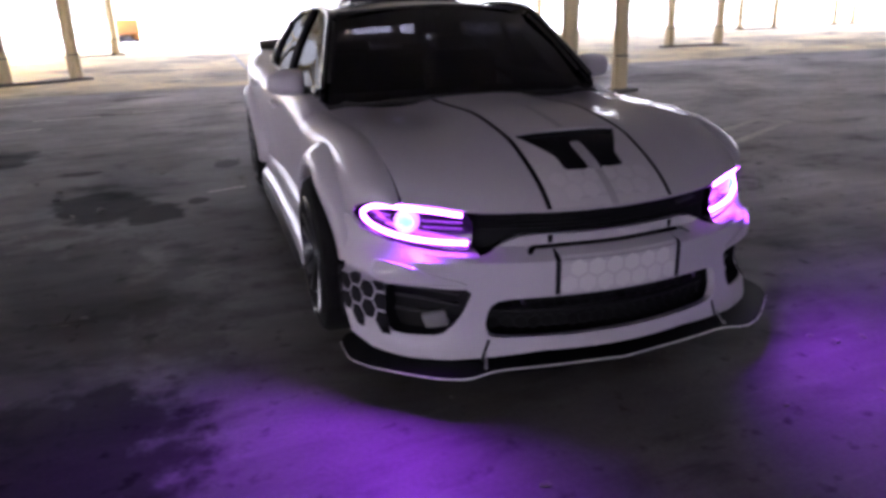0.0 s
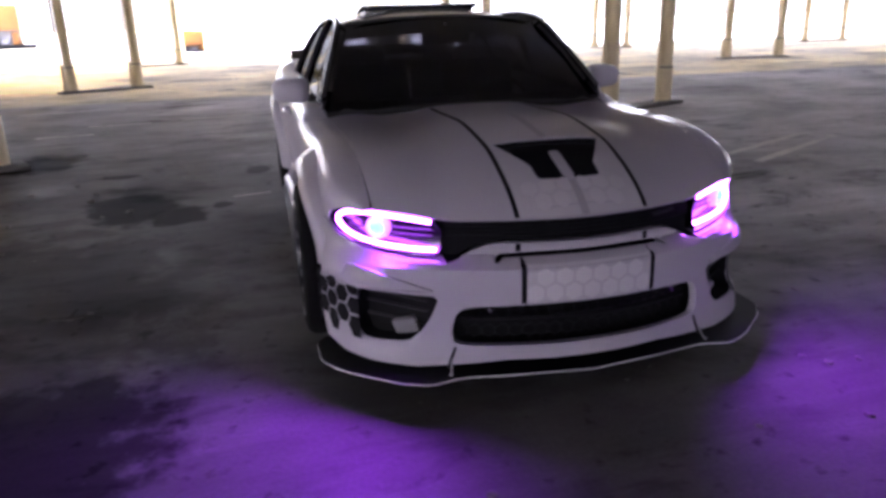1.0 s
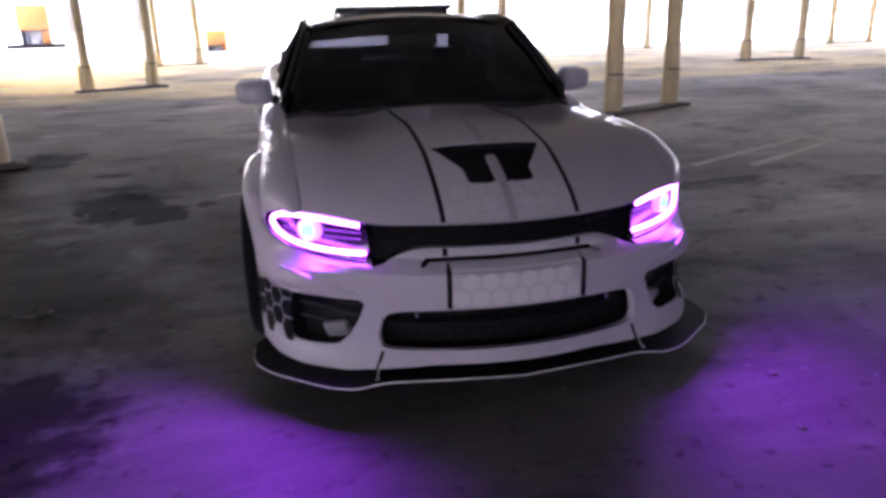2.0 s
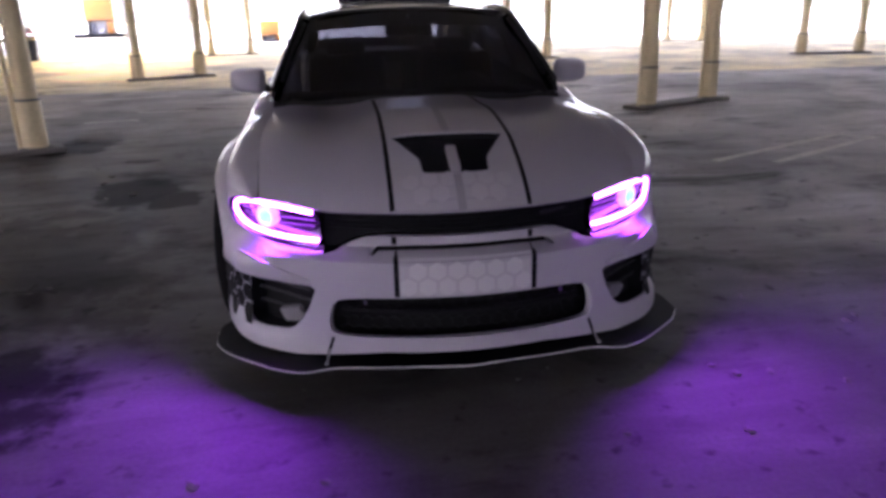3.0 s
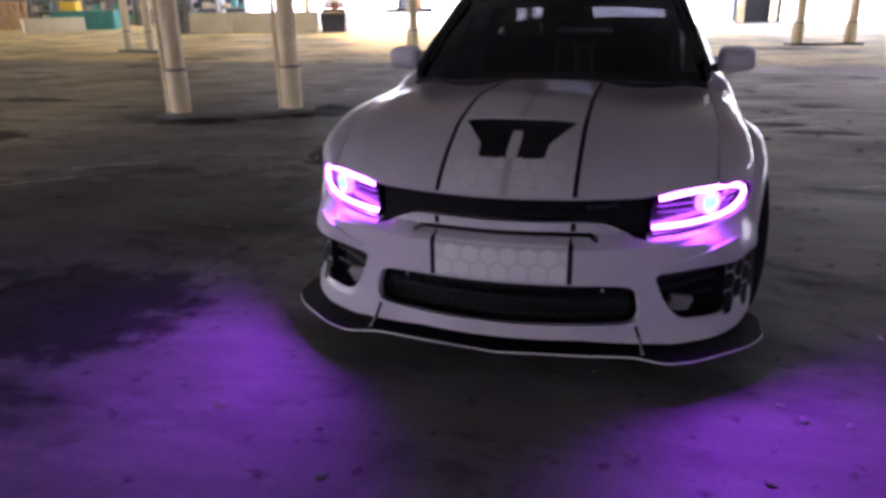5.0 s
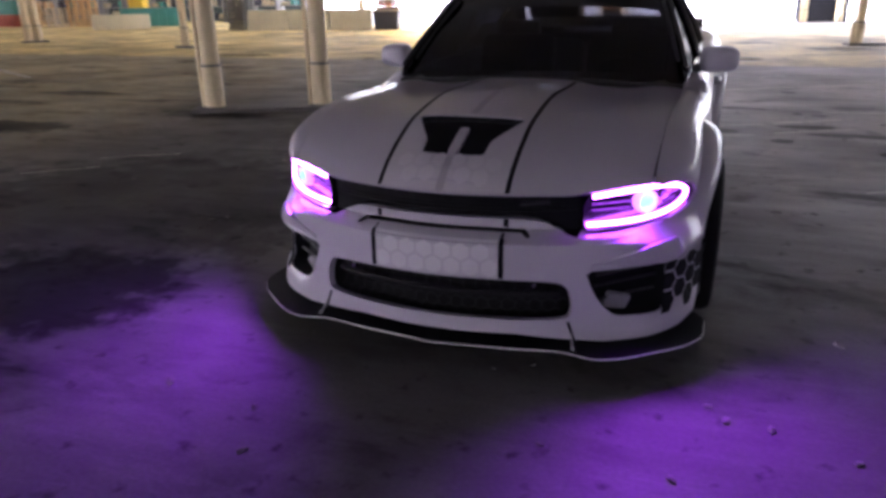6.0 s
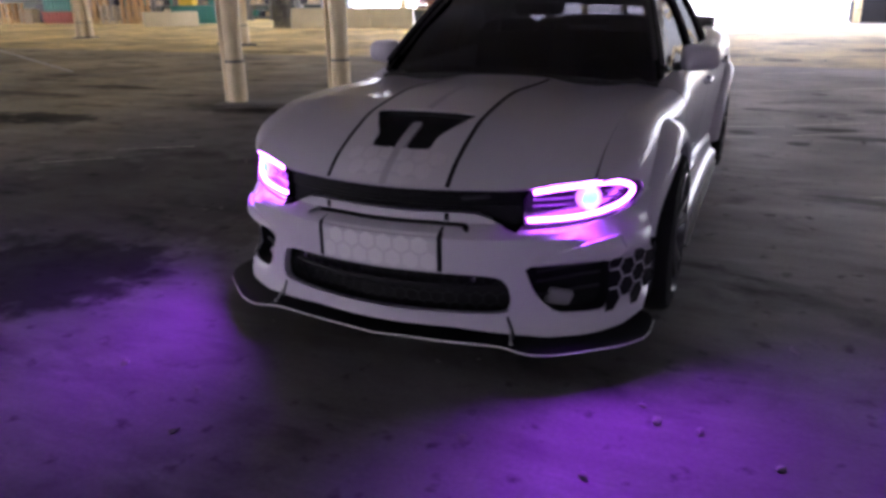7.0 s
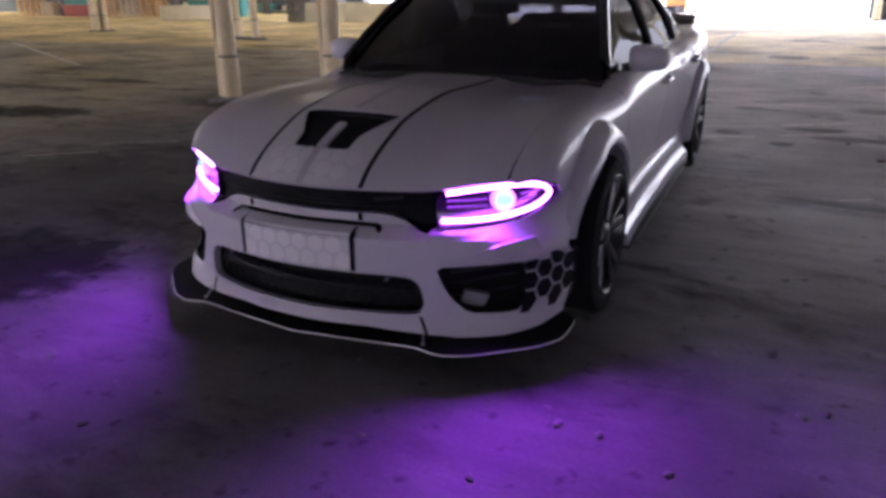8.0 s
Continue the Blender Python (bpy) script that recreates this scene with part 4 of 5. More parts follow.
    for p, r2 in zip(rows, rows[1:]):
        for k in range(len(prof) - 1):
            bm.faces.new((p[k], p[k + 1], r2[k + 1], r2[k]))
    bm.faces.new(rows[0])
    bm.faces.new(rows[-1])
    bmesh.ops.recalc_face_normals(bm, faces=bm.faces)
    part("side_skirt", bm, M_PAINT, car)
    bm = bmesh.new()
    box(bm, (s * 0.94, (y0 + y1) / 2, 0.145), (0.12, y1 - y0 - 0.02, 0.012), 0.004)
    part("skirt_blade", bm, M_PLASTIC, car, "black skirt blade")
    # side windows and pillars
    for nm, ya, yb in (("front_window", 1.60, 2.56), ("rear_window", 2.66, 3.46), ("quarter_window", 3.50, 3.86)):
        w = part(nm, bm_glass(side_glass(ya, yb, s), 12, 6, flip=s < 0), M_GLASS, car, "tinted side window")
        w.visible_shadow = False
    fn = side_glass(1.55, 3.95, s)
    bm = bmesh.new()
    tube(bm, [fn(i / 30, 1.0) + Vector((s * 0.004, 0, 0.008)) for i in range(31)], 0.017, 8)
    part("window_frame", bm, M_GLOSSBLACK, car)
    bm = bmesh.new()
    tube(bm, [fn(i / 30, 0.0) + Vector((s * 0.004, 0, 0.004)) for i in range(31)], 0.010, 8)
    part("belt_trim", bm, M_CHROME, car, "bright belt line trim")
    for a0 in (0.442, 0.804):
        bm = bmesh.new()
        tube(bm, [fn(a0, i / 8) + Vector((s * 0.003, 0, 0)) for i in range(9)], 0.026, 8)
        part("door_pillar", bm, M_GLOSSBLACK, car)
    # windscreen pillar: closes the gap between screen and side window
    bm = bmesh.new()
    n = 10
    rows = []
    for i in range(n + 1):
        v = i / n
        p = screen(s * 1.0, v)
        yq = min(max(p.y + 0.10, 1.56), 2.2)
        q = fn((yq - 1.55) / 2.4, 1.0)
        q = Vector((q.x, q.y, max(q.z, p.z - 0.03) if v > 0.7 else q.z))
        mid = (p + q) / 2 + Vector((s * 0.02, -0.005, 0.012))
        rows.append([bm.verts.new(p + Vector((-s * 0.03, 0.0, -0.01))), bm.verts.new(p), bm.verts.new(mid), bm.verts.new(q), bm.verts.new(q + Vector((-s * 0.03, 0, -0.02)))])
    for p, r2 in zip(rows, rows[1:]):
        for k in range(4):
            bm.faces.new((p[k], p[k + 1], r2[k + 1], r2[k]))
    bmesh.ops.recalc_face_normals(bm, faces=bm.faces)
    part("windscreen_pillar", bm, M_GLOSSBLACK, car)
    # roof rail side, closing roof to window frame
    bm = bmesh.new()
    rows = []
    for i in range(21):
        y = 2.05 + 0.07 * i
        a = Vector((s * roof_half(y), y, roof_z(y) - 0.065))
        b = fn((y - 1.55) / 2.4, 1.0) + Vector((0, 0, 0.006))
        m2 = (a + b) / 2 + Vector((s * 0.012, 0, 0.012))
        rows.append([bm.verts.new(a), bm.verts.new(m2), bm.verts.new(b)])
    for p, r2 in zip(rows, rows[1:]):
        for k in range(2):
            bm.faces.new((p[k], p[k + 1], r2[k + 1], r2[k]))
    bmesh.ops.recalc_face_normals(bm, faces=bm.faces)
    part("roof_rail", bm, M_GLOSSBLACK, car)
    # rear pillar
    bm = bmesh.new()
    rows = []
    for i in range(11):
        v = i / 10
        a = rear_screen(s, v)
        y = 3.45 + 0.55 * v
        b = fn(min(1, (y - 1.55) / 2.4), 1.0)
        rows.append([bm.verts.new(a), bm.verts.new((a + b) / 2 + Vector((s * 0.02, 0, 0.02))), bm.verts.new(b)])
    for p, r2 in zip(rows, rows[1:]):
        for k in range(2):
            bm.faces.new((p[k], p[k + 1], r2[k + 1], r2[k]))
    bmesh.ops.recalc_face_normals(bm, faces=bm.faces)
    rp = part("rear_pillar", bm, M_PAINT, car)
    bm = bmesh.new()
    rows = []
    for i in range(11):
        a = rear_screen(s * 0.97, i / 10)
        b = fn(min(1, (1.9 + 0.055 * i) / 2.4), 1.0) + Vector((-s * 0.03, 0, -0.02))
        rows.append([bm.verts.new(a + Vector((0, -0.02, -0.02))), bm.verts.new((a + b) / 2 + Vector((-s * 0.01, 0, -0.01))), bm.verts.new(b)])
    for p, r2 in zip(rows, rows[1:]):
        for k in range(2):
            bm.faces.new((p[k], p[k + 1], r2[k + 1], r2[k]))
    bmesh.ops.recalc_face_normals(bm, faces=bm.faces)
    part("pillar_trim", bm, M_SEAT, rp, "dark inner trim")
    # door mirror
    bm = bmesh.new()
    bmesh.ops.create_uvsphere(bm, u_segments=20, v_segments=12, radius=1)
    for v in bm.verts:
        c = v.co
        k = 3.6
        n2 = (abs(c.x) ** k + abs(c.y) ** 2.1 + abs(c.z) ** k) ** (-1 / 2.8)
        x, y, z = c.x * n2, c.y * n2, c.z * n2
        v.co = Vector((s * 0.935 + 0.098 * x, 1.80 + 0.085 * min(y, 0.45) + s * 0.02 * x, 1.038 + 0.066 * z * (1 - 0.12 * s * x)))
    mc = part("mirror", bm, M_PAINT, car, "grey-white door mirror")
    bm = bmesh.new()
    panel(bm, soft([(-0.095, -0.05), (0.095, -0.05), (0.095, 0.05), (-0.095, 0.05)], 0.2, 2), lambda x, z: Vector((s * 0.935 + 0.9 * x, 1.843, 1.055 + z)), 0.05, flip=True)
    part("mirror_glass", bm, M_MIRROR, mc, "mirror glass")
    bm = bmesh.new()
    tube(bm, [(s * 0.80, 1.80, 0.985), (s * 0.86, 1.80, 1.0), (s * 0.90, 1.80, 1.02)], 0.024, 10)
    part("mirror_arm", bm, M_PLASTIC, mc)

# tail: deck lid, rear bumper, spoiler, lamps
bm = bmesh.new()
gr = [[bm.verts.new(Vector((u / 10 * (smooth(INNER, y) + 0.01), y, smooth(BELT, y) + 0.012 - 0.02 * (u / 10) ** 2 - (0.012 * (y - 4.75) / 0.2 if y > 4.75 else 0)))) for u in range(-10, 11)] for y in [4.02 + 0.093 * i for i in range(11)]]
for p, r2 in zip(gr, gr[1:]):
    for k in range(20):
        bm.faces.new((p[k], p[k + 1], r2[k + 1], r2[k]))
part("boot_lid", bm, M_PAINT, car)
bm = bmesh.new()
gr = [[bm.verts.new(Vector((u / 10 * (0.83 - 0.10 * (z - 0.2) ** 2), 4.955 + 0.03 * (1 - (u / 10) ** 4) - 0.05 * abs(u / 10) ** 6, z))) for u in range(-10, 11)] for z in [0.22 + 0.0875 * i for i in range(11)]]
for p, r2 in zip(gr, gr[1:]):
    for k in range(20):
        bm.faces.new((p[k], r2[k], r2[k + 1], p[k + 1]))
part("rear_bumper", bm, M_PAINT, car)
bm = bmesh.new()
box(bm, (0, 5.0, 0.86), (1.5, 0.02, 0.10), 0.008)
part("tail_light", bm, M_RED, car, "full-width red tail light")
bm = bmesh.new()
rows = [[bm.verts.new(Vector((u / 10 * 0.80, 4.80 - 0.10 * (u / 10) ** 4 + dy, 1.095 + dz - 0.02 * (u / 10) ** 4))) for dy, dz in ((-0.10, 0.0), (-0.04, 0.035), (0.08, 0.075), (0.13, 0.08), (0.13, 0.065), (0.0, 0.0))] for u in range(-10, 11)]
for p, r2 in zip(rows, rows[1:]):
    for k in range(6):
        bm.faces.new((p[k], p[(k + 1) % 6], r2[(k + 1) % 6], r2[k]))
bm.faces.new(rows[0])
bm.faces.new(rows[-1])
bmesh.ops.recalc_face_normals(bm, faces=bm.faces)
part("spoiler", bm, M_GLOSSBLACK, car, "black boot spoiler")
bm = bmesh.new()
box(bm, (0, 2.65, 0.20), (1.50, 4.2, 0.05), 0.01)
box(bm, (0, 0.85, 0.45), (0.9, 0.9, 0.45), 0.03)
part("underbody", bm, M_PLASTIC, car)

# cabin
bm = bmesh.new()
box(bm, (0, 2.75, 0.40), (1.50, 2.6, 0.06), 0.01)
part("cabin_floor", bm, M_SEAT, car)
bm = bmesh.new()
box(bm, (0, 1.66, 0.86), (1.46, 0.40, 0.20), 0.06)
box(bm, (0, 1.80, 0.70), (1.40, 0.20, 0.24), 0.05)
part("dashboard", bm, M_SEAT, car, "black dashboard")
bm = bmesh.new()
tube(bm, [Vector((0.37 + 0.18 * math.cos(a), 2.02 + 0.07 * math.sin(a), 0.86 + 0.17 * math.sin(a))) for a in [2 * math.pi * i / 24 for i in range(25)]], 0.015, 8)
part("steering_wheel", bm, M_SEAT, car)


def seat(x, y, w=0.52, tall=0.56, top=1.14):
    bm = bmesh.new()
    box(bm, (x, y, 0.55), (w, 0.52, 0.16), 0.05)
    box(bm, (0, 0, tall / 2), (w, 0.14, tall), 0.05, Matrix.Translation((x, y + 0.26, 0.58)) @ pose(0, 0, 0, -16, 0, 0))
    st = part("seat", bm, M_SEAT, car, "dark leather seat")
    bm = bmesh.new()
    box(bm, (x, y + 0.49, top), (0.26, 0.10, 0.15), 0.04)
    for k in (-0.06, 0.06):
        tube(bm, [(x + k, y + 0.45, top - 0.14), (x + k, y + 0.48, top - 0.05)], 0.008, 6)
    part("headrest", bm, M_SEAT, st)


seat(0.37, 2.25)
seat(-0.37, 2.25)
seat(0.36, 3.15, 0.6, 0.48, 1.06)
seat(-0.36, 3.15, 0.6, 0.48, 1.06)
bm = bmesh.new()
box(bm, (0, 3.85, 1.05), (1.30, 0.55, 0.09), 0.02)
part("parcel_shelf", bm, M_SEAT, car)
bm = bmesh.new()
box(bm, (0, 1.99, 1.293), (0.29, 0.04, 0.088), 0.018)
tube(bm, [(0, 1.99, 1.32), (0, 1.99, 1.372)], 0.012, 8)
part("rear_view_mirror", bm, M_PLASTIC, car)


def wheel(x, y, s):
    ty = part("wheel", lathe(bmesh.new(), [(0.262, -0.145), (0.30, -0.150), (0.335, -0.140), (0.351, -0.115), (0.355, -0.06), (0.355, 0.06), (0.351, 0.115), (0.335, 0.140), (0.30, 0.150), (0.262, 0.145)], 56, Matrix.Translation((0, 0, 0)) @ pose(0, 0, 0, 0, 90, 0)), M_RUBBER, car, "wide low-profile tyre on dark alloy rim")
    ty.location = (x, y, WHEEL_Z)
    ty.rotation_euler = (0, 0, 0 if s > 0 else math.pi)
    bm = bmesh.new()
    lathe(bm, [(0.262, 0.143), (0.266, 0.150), (0.256, 0.150), (0.246, 0.120), (0.236, 0.0), (0.24, -0.14)], 48, pose(0, 0, 0, 0, 90, 0))
    rim_ob = part("rim", bm, M_RIM, ty, "dark alloy rim")
    bm = bmesh.new()
    lathe(bm, [(0.258, 0.149), (0.262, 0.153), (0.266, 0.149)], 48, pose(0, 0, 0, 0, 90, 0))
    part("rim_edge", bm, M_RIM, ty)
    bm = bmesh.new()
    lathe(bm, [(0.0, 0.132), (0.03, 0.132), (0.05, 0.122), (0.07, 0.105), (0.075, 0.06)], 24, pose(0, 0, 0, 0, 90, 0))
    part("hub", bm, M_RIM, ty)
    bm = bmesh.new()
    lathe(bm, [(0.0, 0.03), (0.19, 0.03), (0.19, 0.0)], 32, pose(0, 0, 0, 0, 90, 0))
    part("brake_disc", bm, M_DISC, ty, "dark steel brake disc")
    for k in range(5):
        for d in (-9, 9):
            a = radians(72 * k + d + 12)
            b2 = radians(72 * k + d * 1.3 + 12)
            bm = bmesh.new()
            p0 = Vector((0.112, 0.055 * math.cos(a), 0.055 * math.sin(a)))
            p1 = Vector((0.135, 0.25 * math.cos(b2), 0.25 * math.sin(b2)))
            dv = (p1 - p0)
            m = (Matrix.Translation((p0 + p1) / 2) @ dv.to_track_quat('Y', 'X').to_matrix().to_4x4())
            box(bm, (0, 0, 0), (0.034, dv.length, 0.024), 0.005, m)
            sp = part("spoke", bm, M_RIM, ty)
            # pale strip paints the lit edge onto the dark spoke
            bm = bmesh.new()
            box(bm, (0.0165 if m.to_3x3().col[0].x > 0 else -0.0165, 0.01, 0), (0.005, dv.length - 0.02, 0.012), 0.001, m)
            part("spoke_lit_edge", bm, M_SPOKELIT, sp, "pale strip standing in for the lit spoke edge")
    return ty


for s in (1, -1):
    wheel(s * 0.845, FRONT_AXLE, s)
    wheel(s * 0.86, REAR_AXLE, s)


# ---- far side of the parking deck ----
M_BARRIER = mat("pale_concrete", (0.62, 0.58, 0.43), 0.85, var=0.22, scale=1.5, fine=18, bump=0.3, bscale=25)
M_TEAL = mat("teal_paint", (0.06, 0.26, 0.24), 0.5, var=0.2, scale=2)
M_CREAM = mat("cream_block", (0.62, 0.56, 0.38), 0.7, var=0.12, scale=2)
M_BIN = mat("dark_blue_grey_plastic", (0.030, 0.032, 0.055), 0.5, var=0.15, scale=3)
M_WOOD = mat("pallet_wood", (0.58, 0.38, 0.17), 0.8, var=0.3, scale=5, fine=40, bump=0.3)
M_WOOD2 = mat("grey_wood", (0.56, 0.48, 0.34), 0.8, var=0.25, scale=5, bump=0.3)
M_WOOD3 = mat("dark_wood", (0.10, 0.09, 0.07), 0.85, var=0.3, scale=5, bump=0.3)
M_ORANGE = mat("orange_paint", (0.23, 0.092, 0.010), 0.5, var=0.2, scale=2)
M_YELLOW = mat("yellow_plastic", (0.72, 0.50, 0.03), 0.5, var=0.1)
M_RUST = mat("dull_red", (0.34, 0.08, 0.05), 0.6, var=0.25)
M_BROWN = mat("brown_cloth", (0.20, 0.11, 0.07), 0.9, var=0.3, scale=6, bump=0.4)
M_STEEL = mat("grey_steel", (0.30, 0.30, 0.30), 0.45, metal=0.6, var=0.15)
M_DARKWALL = mat("dark_cladding", (0.035, 0.05, 0.05), 0.8, var=0.4, scale=0.8, bump=0.2)
M_TUBE = mat("lamp_tube", (0.9, 0.9, 0.85), 0.5, emit=(1.0, 0.85, 0.62), strength=90.0)


def slab(name, label, cat, at, size, material, rz=0.0, bevel=0.02, group=""):
    bm = bmesh.new()
    box(bm, (0, 0, size[2] / 2), size, bevel)
    ob = part(name, bm, material)
    ob.matrix_world = pose(*at, 0, 0, rz)
    return tagged(ob, label, cat, group)


def barrier(a, b, h=0.88):
    """One block of a concrete barrier, wider at its foot."""
    a, b = Vector((*a, 0)), Vector((*b, 0))
    d = b - a
    n = d.length / 2 - 0.02
    bm = bmesh.new()
    prof = [(-0.30, 0), (-0.30, 0.08), (-0.20, 0.28), (-0.11, h - 0.02), (-0.09, h), (0.09, h), (0.11, h - 0.02), (0.20, 0.28), (0.30, 0.08), (0.30, 0)]
    rows = [[bm.verts.new((x, y, z)) for y, z in prof] for x in (-n, n)]
    for k in range(len(prof) - 1):
        bm.faces.new((rows[0][k], rows[0][k + 1], rows[1][k + 1], rows[1][k]))
    bm.faces.new(rows[0])
    bm.faces.new(rows[1])
    bmesh.ops.recalc_face_normals(bm, faces=bm.faces)
    ob = part("concrete_barrier", bm, M_BARRIER, None, "", 20)
    ob.matrix_world = pose(*((a + b) / 2), 0, 0, math.degrees(math.atan2(d.y, d.x)))
    tagged(ob, "weathered pale concrete barrier block on the deck", "barrier", "barrier blocks")


B0, B1 = Vector((-19.2, 26.9)), Vector((-13.6, 28.3))
for i in range(3):
    barrier(B0 + (B1 - B0) * i / 3, B0 + (B1 - B0) * (i + 1) / 3)

# bin with a pile on it
b = thing("waste_bin", "dark blue-grey bin with pale rim", "bin", (-12.75, 28.1, 0), rz=14)
bm = bmesh.new()
lathe(bm, [(0, 0), (0.70, 0), (0.80, 0.78), (0.80, 0.80)], 4, pose(0, 0, 0, 0, 0, 45))
part("body", bm, M_BIN, b, sharp=20)
bm = bmesh.new()
box(bm, (0, 0, 0.82), (1.20, 1.20, 0.06), 0.02)
part("rim", bm, M_WOOD2, b, "pale rim")
for z, m, w in ((0.86, M_BROWN, 1.05), (1.00, M_RUST, 0.98), (1.12, M_BROWN, 0.9), (1.24, M_WOOD2, 0.85)):
    slab("folded_cloth", "folded blanket in a pile on the bin", "blanket", (-12.75, 28.1, z), (w, w * 0.9, 0.11), m, 14 + z * 10, 0.04, "blanket pile")


def pallet(at, rz, material, group):
    """A wooden block pallet: top boards over stringers, blocks and bottom boards."""
    p = thing("pallet", "wooden pallet in a stack", "pallet", at, group, rz)
    for y in (-0.5, 0.0, 0.5):
        bm = bmesh.new()
        box(bm, (0, y, 0.011), (1.2, 0.10, 0.022), 0.003)
        part("bottom_board", bm, material, p)
        bm = bmesh.new()
        box(bm, (0, y, 0.135), (1.2, 0.10, 0.022), 0.003)
        part("stringer", bm, material, p)
        for x in (-0.53, 0.0, 0.53):
            bm = bmesh.new()
            box(bm, (x, y, 0.073), (0.12, 0.10, 0.10), 0.004)
            part("block", bm, material, p)
    for k in range(6):
        bm = bmesh.new()
        box(bm, (-0.54 + 0.216 * k, 0, 0.159), (0.13, 1.1, 0.024), 0.003)
        part("board", bm, material, p)
    return p


def stack(x, y, n, rz, material, group, size=1.0):
    first = pallet((x, y, 0), rz, material, group)
    first.scale = (size, size, 1.0)
    for i in range(1, round(n * 0.8)):
        copy_thing(first, pose(x + 0.03 * math.sin(i * 2.3), y, 0.172 * i, 0, 0, rz + 3 * math.sin(i * 1.7)))


stack(-19.95, 27.2, 10, 14, M_WOOD3, "dark pallet stack", 0.62)
stack(-36.6, 31.2, 10, 4, M_WOOD, "brown pallet stacks")
stack(-35.2, 31.4, 8, -3, M_WOOD2, "brown pallet stacks")
stack(-33.8, 31.7, 11, 6, M_WOOD, "brown pallet stacks")
stack(-43.4, 30.6, 9, 4, M_WOOD, "brown pallet stacks")
stack(-41.8, 31.0, 6, -4, M_WOOD2, "brown pallet stacks")
slab("container_block", "low cream block on the deck floor", "block", (-27.9, 28.3, 0), (2.7, 0.9, 0.72), M_CREAM, 52, 0.05)
slab("yellow_tub", "bright yellow plastic tub beside pallets", "tub", (-31.4, 33.6, 0), (0.9, 0.9, 1.5), M_YELLOW, 20, 0.05)


def skip(at, size, rz, material, label):
    t = thing("skip_container", label, "container", at, rz=rz)
    w, d, h = size
    bm = bmesh.new()
    box(bm, (0, 0, h / 2), (w, d, h), 0.03)
    part("body", bm, material, t)
    for k in range(7):
        bm = bmesh.new()
        box(bm, (-w / 2 + w * (k + 0.5) / 7, -d / 2 - 0.02, h / 2), (0.07, 0.05, h * 0.92), 0.01)
        part("rib", bm, material, t)
    bm = bmesh.new()
    box(bm, (0, 0, h + 0.03), (w + 0.1, d + 0.1, 0.07), 0.02)
    part("rim", bm, material, t)


skip((-29.2, 32.2, 0), (3.1, 1.5, 0.92), 26, M_TEAL, "teal ribbed metal skip container")
skip((-39.4, 31.3, 0.0), (2.3, 1.2, 0.62), 4, M_RUST, "dull red ribbed metal crate")
skip((-39.3, 31.3, 0.70), (2.1, 1.1, 0.75), 6, M_TEAL, "teal ribbed crate stacked on a red crate")
slab("dark_crate", "dark covered crate among pallets", "crate", (-40.9, 31.6, 0), (1.2, 1.2, 1.1), M_BIN, 8, 0.06)
M_COVER = mat("black_cover", (0.006, 0.006, 0.007), 0.9, spec=0.1, var=0.3, scale=4, bump=0.3)
slab("dark_crate", "black covered crate standing in daylight", "crate", (5.5, 35.9, 0), (2.0, 1.3, 1.35), M_COVER, 4, 0.12)

# store behind: dark cladding with racks and small lamps
slab("wall_store", "dark cladded store wall", "wall", (-41, 39, 0), (34, 0.3, 4.5), M_DARKWALL, 6, 0.02)
tagged(bpy.data.objects["wall_store"], kind="structure")
rnd = random.Random(4)
for i in range(13):
    x = -45 + 1.8 * i
    r = thing("storage_rack", "steel storage rack with mixed goods", "rack", (x, 36.2 + 0.1 * (x + 40), 0), "storage racks", 5)
    for sx in (-0.75, 0.75):
        bm = bmesh.new()
        box(bm, (sx, 0, 1.25), (0.08, 0.5, 2.5), 0.01)
        part("upright", bm, M_STEEL, r)
    for z in (0.2, 0.95, 1.7):
        bm = bmesh.new()
        box(bm, (0, 0, z), (1.55, 0.6, 0.06), 0.01)
        part("shelf", bm, M_STEEL, r)
        for k in range(3):
            h = rnd.uniform(0.2, 0.55)
            bm = bmesh.new()
            box(bm, (-0.5 + 0.5 * k + rnd.uniform(-0.05, 0.05), 0, z + 0.035 + h / 2), (rnd.uniform(0.2, 0.42), 0.4, h), 0.03)
            part("storage_box", bm, rnd.choice((M_TEAL, M_BIN, M_WOOD2, M_CREAM, M_BIN, M_TEAL)), r)
    if i % 2:
        l = thing("lamp_bulb", "small bright lamp standing on a rack", "lamp", (x, 36.2 + 0.1 * (x + 40), 2.45), "rack lamps")
        bm = bmesh.new()
        lathe(bm, [(0, -0.09), (0.07, -0.06), (0.09, 0), (0.05, 0.07), (0.02, 0.1)], 12)
        part("bulb", bm, M_TUBE, l, "bright bulb")
        bm = bmesh.new()
        box(bm, (0, 0, -0.30), (0.10, 0.3, 0.42), 0.01)
        part("lamp_foot", bm, M_BIN, l)

